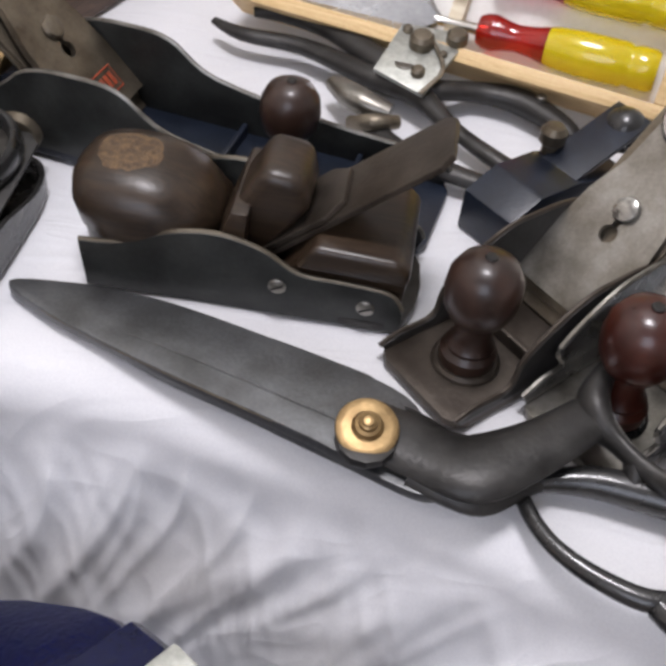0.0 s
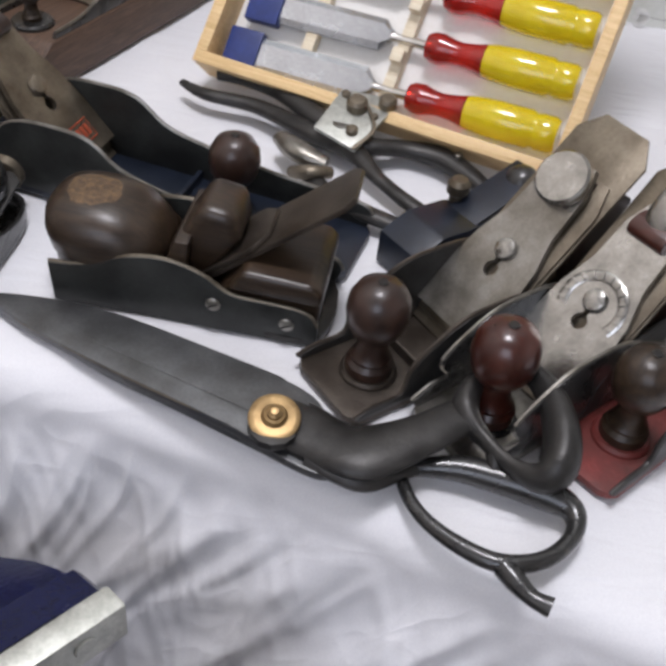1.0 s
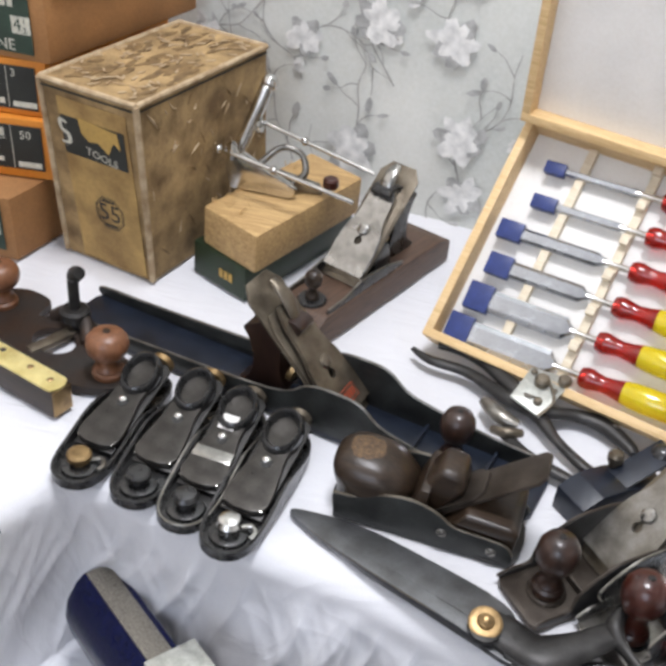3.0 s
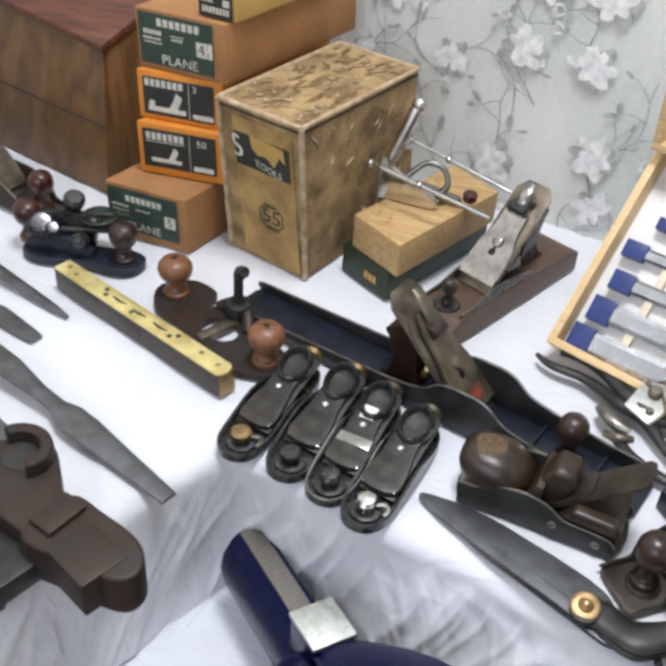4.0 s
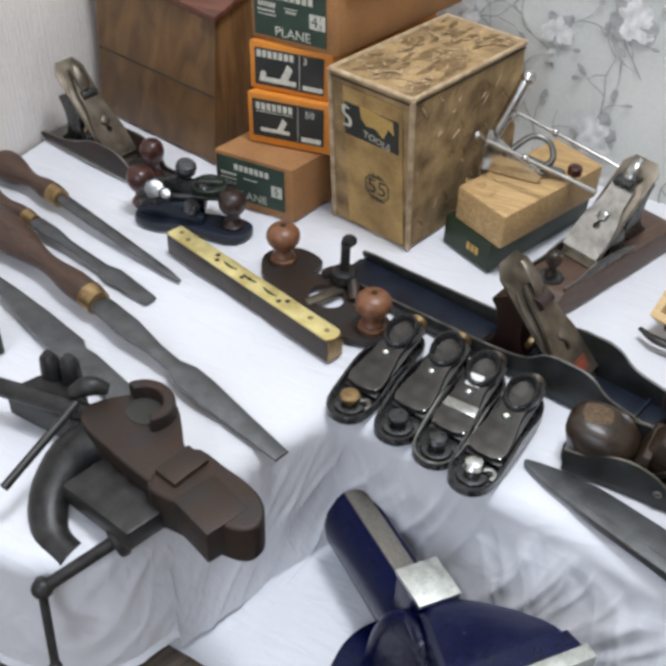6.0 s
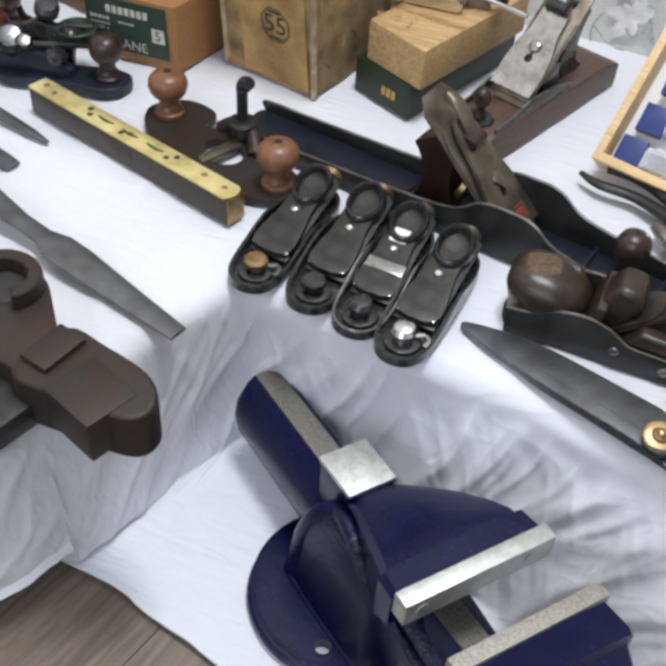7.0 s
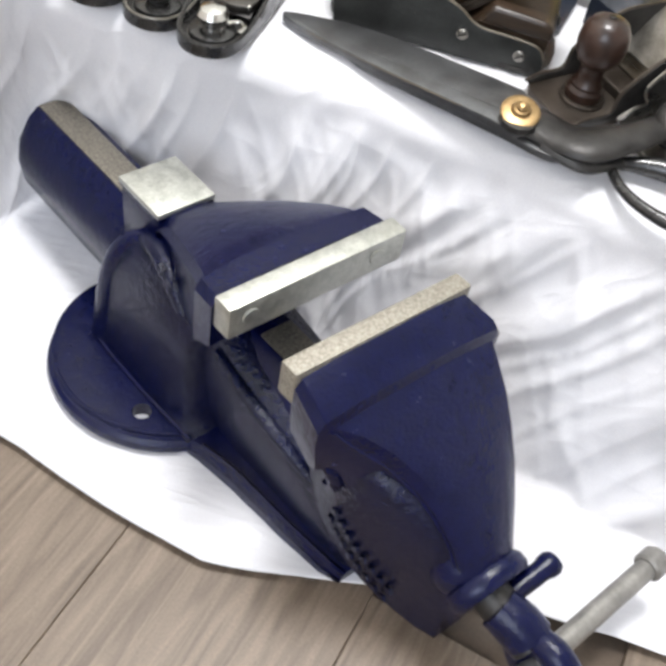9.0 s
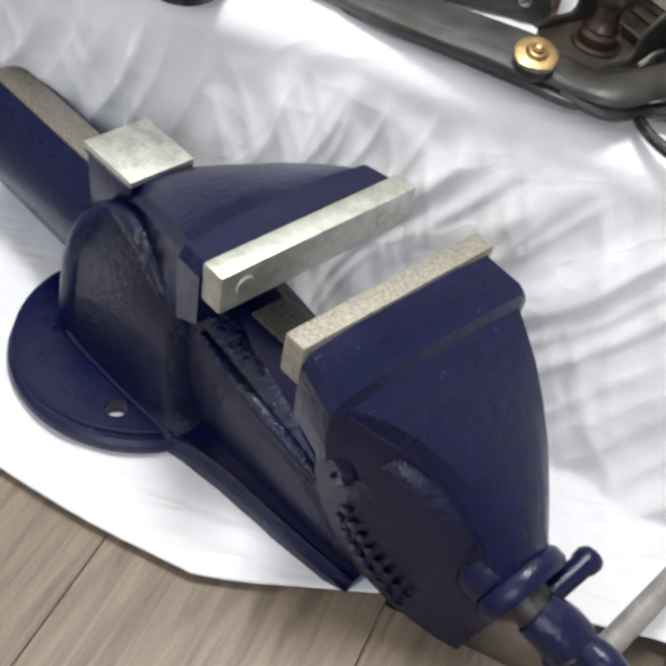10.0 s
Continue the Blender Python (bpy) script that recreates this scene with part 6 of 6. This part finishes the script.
# ---- chisel set in its open wooden case ----
def chisel_case():
    m = shift(-0.0965, 0.3630, 0.003) @ spin(-20.0) @ spin(46.5, "X")
    W, D, H = 0.279, 0.254, 0.034
    t = thing("chisel_case", "open pale pine case propped up, lined with white card", "box", m)
    part("tray_bottom", box(W, D, 0.004, (W / 2, D / 2, 0.002), 0.0006), "pine", t)
    part("lining", box(W - 0.018, D - 0.018, 0.0015, (W / 2, D / 2, 0.0052), 0.0003), "felt", t, "white card lining")
    for x, y, sx, sy in ((W / 2, 0.0045, W, 0.009), (W / 2, D - 0.0045, W, 0.009), (0.0045, D / 2, 0.009, D - 0.018), (W - 0.0045, D / 2, 0.009, D - 0.018)):
        part("tray_side", box(sx, sy, H - 0.004, (x, y, 0.004 + (H - 0.004) / 2), 0.001), "pine", t)
    for x in (0.073, 0.141):
        part("rack_bar", box(0.009, D - 0.020, 0.010, (x, D / 2, 0.011), 0.001), "rack", t, "notched pale rack bar")
    for i in range(7):
        part("rack_tooth", box(0.009, 0.010, 0.011, (0.141, 0.012 + i * 0.0383, 0.019), 0.0008), "rack", t)
    lid = part("lid", moved(join(box(W, D, 0.005, (W / 2, D / 2, 0.0025), 0.0006)), shift(0, D, H) @ spin(47, "X")), "felt", t, "open lid lined white")
    for x, y, sx, sy in ((W / 2, 0.0045, W, 0.009), (W / 2, D - 0.0045, W, 0.009), (0.0045, D / 2, 0.009, D - 0.018), (W - 0.0045, D / 2, 0.009, D - 0.018)):
        part("lid_side", moved(box(sx, sy, 0.020, (x, y, 0.015), 0.001), shift(0, D, H) @ spin(47, "X")), "pine", lid)
    for x in (0.09, 0.20):
        part("hinge", box(0.016, 0.014, 0.0016, (x, D - 0.002, H + 0.0006), 0.0004), "chrome", t)
    part("clasp", box(0.014, 0.003, 0.012, (W / 2, -0.0015, 0.024), 0.0006), "chrome", t)
    sizes = [(0.0128, 0.0147), (0.0115, 0.0194), (0.0085, 0.0240), (0.0070, 0.0187), (0.0042, 0.0379), (0.0034, 0.0329)]
    for i, (w, x0) in enumerate(sizes):
        y, z = 0.0262 + i * 0.0378, 0.0165
        ch = thing("wood_chisel", "wood chisel with red and yellow plastic handle, blue blade guard", "chisel", m @ shift(0.15, y, z) @ spin(2.2) @ shift(-0.15, 0, 0), "chisels in the case")
        x1 = 0.1579
        part("blade_guard", box(0.026 if i < 5 else 0.022, w * 2 + 0.006, 0.010, (x0 + 0.013, 0, 0.0), 0.0012), "cap_blue", ch, "blue plastic blade guard")
        xb = x1 - 0.026
        pr = [[(x, s * yy, zz) for yy, zz in ((-1, -0.0022), (1, -0.0022), (1, 0.0006), (0.62, 0.0026), (-0.62, 0.0026), (-1, 0.0006))] for x, s in ((x0 + 0.020, w), (xb - 0.0085, w), (xb - 0.0030, max(0.0042, w * 0.5)), (xb, 0.0040))]
        part("blade", loft(pr), "blade_new", ch, "bright bevelled steel blade", 12)
        part("neck", tube([(xb - 0.002, 0, 0), (xb + 0.010, 0, 0), (x1 + 0.006, 0, 0)], [0.0036, 0.0030, 0.0042], 14), "chrome", ch)
        part("red_grip", moved(lathe([(0, 0), (0.0085, 0), (0.0105, 0.004), (0.0108, 0.010), (0.0088, 0.018), (0.0080, 0.024), (0.0092, 0.034), (0.0112, 0.042), (0, 0.042)], 24), shift(x1, 0, 0.001) @ spin(90, "Y")), "red", ch, "clear red plastic collar")
        part("yellow_grip", moved(lathe([(0, 0), (0.0112, 0), (0.0125, 0.006), (0.0135, 0.020), (0.0135, 0.046), (0.0120, 0.049), (0.0122, 0.051), (0.0128, 0.053), (0.0128, 0.062), (0.0112, 0.0655), (0, 0.0658)], 12), shift(x1 + 0.0424, 0, 0.001) @ spin(90, "Y") @ spin(15)), "yellow", ch, "clear yellow plastic handle")
    return t


M["blade_new"] = mat("new_steel", (0.50, 0.52, 0.55), 0.25, 0.95, 0.15, 40, 400, 0.05)
chisel_case()


# ---- pincers, saw set, small tools by the case ----
pl = thing("pliers", "dark iron pliers with long curved handles", "pliers", Matrix())
part("upper_arm", tube([(-0.110, 0.331, 0.012), (-0.090, 0.318, 0.012), (-0.052, 0.311, 0.012), (-0.012, 0.285, 0.013), (0.018, 0.268, 0.014), (0.040, 0.238, 0.012), (0.066, 0.214, 0.009), (0.078, 0.211, 0.008)], [0.003, 0.0055, 0.0065, 0.0085, 0.0085, 0.0055, 0.006, 0.004], 14, 0.75), "iron", pl)
part("lower_arm", tube([(-0.086, 0.340, 0.016), (-0.062, 0.341, 0.018), (-0.034, 0.324, 0.018), (0.000, 0.290, 0.018), (0.026, 0.272, 0.016), (0.056, 0.280, 0.012), (0.082, 0.276, 0.011), (0.106, 0.254, 0.010), (0.110, 0.244, 0.010)], [0.004, 0.0095, 0.0085, 0.009, 0.0075, 0.0075, 0.0095, 0.0075, 0.004], 14, 0.75), "iron", pl)
part("rivet", cylinder(0.0065, 0.004, (0.010, 0.279, 0.023), 20), "steel", pl)
part("rivet", cylinder(0.0028, 0.003, (0.092, 0.270, 0.017), 16), "steel", pl)
sv = thing("marking_tool", "dark iron tool with a narrow rounded handle", "hand tool", Matrix())
part("bar", tube([(-0.010, 0.236, 0.012), (0.010, 0.212, 0.012), (0.034, 0.200, 0.010), (0.062, 0.190, 0.009)], [0.006, 0.0065, 0.007, 0.006], 14, 0.7), "iron", sv)
part("head", tube([(-0.030, 0.270, 0.014), (-0.016, 0.252, 0.016), (0.004, 0.244, 0.014)], [0.006, 0.009, 0.006], 14, 0.8), "steel", sv)
part("hook", tube([(-0.018, 0.236, 0.010), (-0.006, 0.226, 0.018), (0.008, 0.232, 0.016)], [0.004, 0.005, 0.004], 12), "oldsteel", sv)
ga = thing("angle_gauge", "small bright steel gauge plate with thumb screws", "gauge", shift(0.020, 0.286, 0.020) @ spin(-8) @ spin(14, "X"))
part("plate", prism([(-0.026, -0.016), (0.006, -0.030), (0.024, 0.020), (0.020, 0.026), (-0.016, 0.026)], 0.006, 0.009, "xy", 0.001), "bare", ga)
for x, y, r in ((-0.002, 0.010, 0.0075), (0.018, 0.018, 0.0065), (-0.012, 0.020, 0.003), (0.0, -0.014, 0.0042), (0.012, 0.004, 0.0025)):
    part("thumb_screw", moved(lathe([(0, 0), (r, 0), (r, r * 0.8), (r * 0.7, r * 1.1), (0, r * 1.15)], 18), shift(x, y, 0.009)), "oldsteel", ga)
part("arm", tube([(0.004, 0.014, 0.010), (0.014, -0.008, 0.010), (0.004, -0.030, 0.010)], 0.0015, 8, 0.6), "oldsteel", ga)
for x, y in ((-0.015, 0.010), (0.008, 0.010)):
    part("foot", box(0.006, 0.006, 0.026, (x, y, -0.007), 0.001), "oldsteel", ga)
bb = thing("bullnose_plane", "small dark blue iron plane with a black screw knob", "hand plane", shift(0.088, 0.184, 0) @ spin(42))
part("body", prism([(-0.046, 0), (0.058, 0), (0.058, 0.012), (0.030, 0.022), (0.002, 0.030), (-0.026, 0.032), (-0.046, 0.024)], -0.017, 0.017, "xz", 0.002), "navy", bb, "dark blue painted body")
part("blade", moved(box(0.075, 0.024, 0.003, (0, 0, 0), 0.0005), shift(0.022, -0.002, 0.034) @ spin(-16, "Y")), "navy", bb)
part("knob", moved(sphere(0.0125, n=20), shift(0.052, -0.002, 0.036)), "japan", bb)
part("nut", moved(lathe([(0, 0), (0.0045, 0), (0.0045, 0.008), (0.0070, 0.010), (0.0072, 0.016), (0.005, 0.019), (0, 0.0195)], 18), shift(0.010, 0.012, 0.026)), "oldsteel", bb, "knurled thumb nut")


# ---- flowers printed on the north wall ----
def wall_print():
    p, q = Vector((1.9, 0.36, 0)), Vector((-1.06, 0.76, 0))
    x = (p - q).normalized()
    out = Vector((x.y, -x.x, 0))
    f = Matrix(((x.x, 0, out.x, q.x), (x.y, 0, out.y, q.y), (0, 1, 0, 0), (0, 0, 0, 1)))
    rs = random.Random(21)
    petals, twigs, leaves = bmesh.new(), bmesh.new(), bmesh.new()

    def blob(bm, cx, cy, a, long, wide, h):
        pts = [(0, 0), (0.25 * long, 0.42 * wide), (0.6 * long, 0.5 * wide), (0.92 * long, 0.28 * wide), (long, 0.02 * wide), (0.88 * long, -0.30 * wide), (0.55 * long, -0.5 * wide), (0.2 * long, -0.36 * wide)]
        vs = []
        for u, w in pts:
            u, w = u * rs.uniform(0.9, 1.1), w * rs.uniform(0.85, 1.15)
            vs.append(bm.verts.new((cx + u * math.cos(a) - w * math.sin(a), cy + u * math.sin(a) + w * math.cos(a), h)))
        bm.faces.new(vs)

    def twig(pts, w):
        sm = curve2(pts, False, 5)
        row = []
        for i, s in enumerate(sm):
            d = (sm[min(i + 1, len(sm) - 1)] - sm[max(i - 1, 0)]).normalized()
            n = Vector((-d.y, d.x)) * w * (1 - 0.6 * i / len(sm))
            row.append((twigs.verts.new((s.x + n.x, s.y + n.y, 0.0006)), twigs.verts.new((s.x - n.x, s.y - n.y, 0.0006))))
        for a, b in zip(row, row[1:]):
            twigs.faces.new((a[0], b[0], b[1], a[1]))

    h = 0.0008
    for gx in range(17):
        for gy in range(9):
            cx = 0.10 + gx * 0.105 + rs.uniform(-0.03, 0.03)
            cy = -0.04 + gy * 0.085 + rs.uniform(-0.025, 0.025) + (0.04 if gx % 2 else 0)
            r = rs.uniform(0.024, 0.040)
            a0 = rs.uniform(0, 6.28)
            pts = [(cx, cy)]
            ang = rs.uniform(0.9, 2.3)
            for k in range(5):
                ang += rs.uniform(-0.7, 0.7)
                pts.append((pts[-1][0] + 0.028 * math.cos(ang), pts[-1][1] + 0.028 * math.sin(ang)))
            twig(pts, 0.0009)
            for k in (1, 2, 3, 4):
                a = ang + rs.choice((-1, 1)) * rs.uniform(0.5, 1.2)
                e = [(pts[k][0], pts[k][1])]
                for j in range(3):
                    a += rs.uniform(-0.5, 0.5)
                    e.append((e[-1][0] + 0.012 * math.cos(a), e[-1][1] + 0.012 * math.sin(a)))
                twig(e, 0.0008)
                h += 0.000002
                if rs.random() < 0.7:
                    blob(leaves, e[-1][0], e[-1][1], a, rs.uniform(0.010, 0.022), rs.uniform(0.005, 0.010), h)
                else:
                    for b in (-0.5, 0, 0.5):
                        blob(petals, e[-1][0], e[-1][1], a + b, 0.016, 0.009, h)
            if rs.random() < 0.62:
                for ring, n, s in ((0, 7, 1.0), (1, 6, 0.72), (2, 5, 0.42)):
                    for k in range(n):
                        h += 0.000004
                        a = a0 + 2 * math.pi * (k + 0.5 * ring) / n + rs.uniform(-0.2, 0.2)
                        blob(leaves if (ring == 0 and k % 3 == 0) else petals, cx, cy, a, r * s * rs.uniform(0.85, 1.15), r * s * 0.62, h)
                for k in range(5):
                    a = rs.uniform(0, 6.28)
                    twig([(cx, cy), (cx + 0.5 * r * 0.4 * math.cos(a), cy + 0.5 * r * 0.4 * math.sin(a)), (cx + r * 0.45 * math.cos(a), cy + r * 0.45 * math.sin(a))], 0.0007)
    for v in twigs.verts:
        v.co.z = 0.0024
    for nm, bm, ma in (("printed_petals", petals, "petal"), ("printed_twigs", twigs, "twig"), ("printed_leaves", leaves, "shade")):
        bm.transform(f)
        ob = link_mesh(nm, bm, ma, wall_north, 0)
        tagged(ob, kind="stuff")


wall_print()

# ribs of the textured paper on the west wall
rs = random.Random(8)
bm = bmesh.new()
y = -0.6
while y < 0.74:
    w = rs.uniform(0.0012, 0.0035)
    z = -0.03
    while z < 0.75:
        ln = rs.uniform(0.05, 0.30)
        vs = [bm.verts.new((-0.9798 + dx, y + dy, zz)) for dx, dy, zz in ((0, -w, z), (0.0004, 0, z), (0, w, z), (0, -w, z + ln), (0.0004, 0, z + ln), (0, w, z + ln))]
        bm.faces.new((vs[0], vs[1], vs[4], vs[3])), bm.faces.new((vs[1], vs[2], vs[5], vs[4]))
        z += ln + rs.uniform(0.005, 0.05)
    y += rs.uniform(0.004, 0.010)
tagged(link_mesh("paper_ribs", bm, "plaster", wall_west, 0), kind="stuff")

# carton under the table
c, f = carton("plain brown carton half hidden under the table", (-0.620, -0.178), (-0.482, -0.128), (-0.05, 0.14), FLOOR + 0.0015, FLOOR + 0.11, "card")
c["group"] = ""

# fixtures out of sight that give the light
cl = thing("ceiling_light", "square white ceiling light panel", "lamp", shift(-0.10, 0.05, 2.11))
part("housing", box(0.52, 0.52, 0.03, (0, 0, 0.02), 0.004), "white_wall", cl)
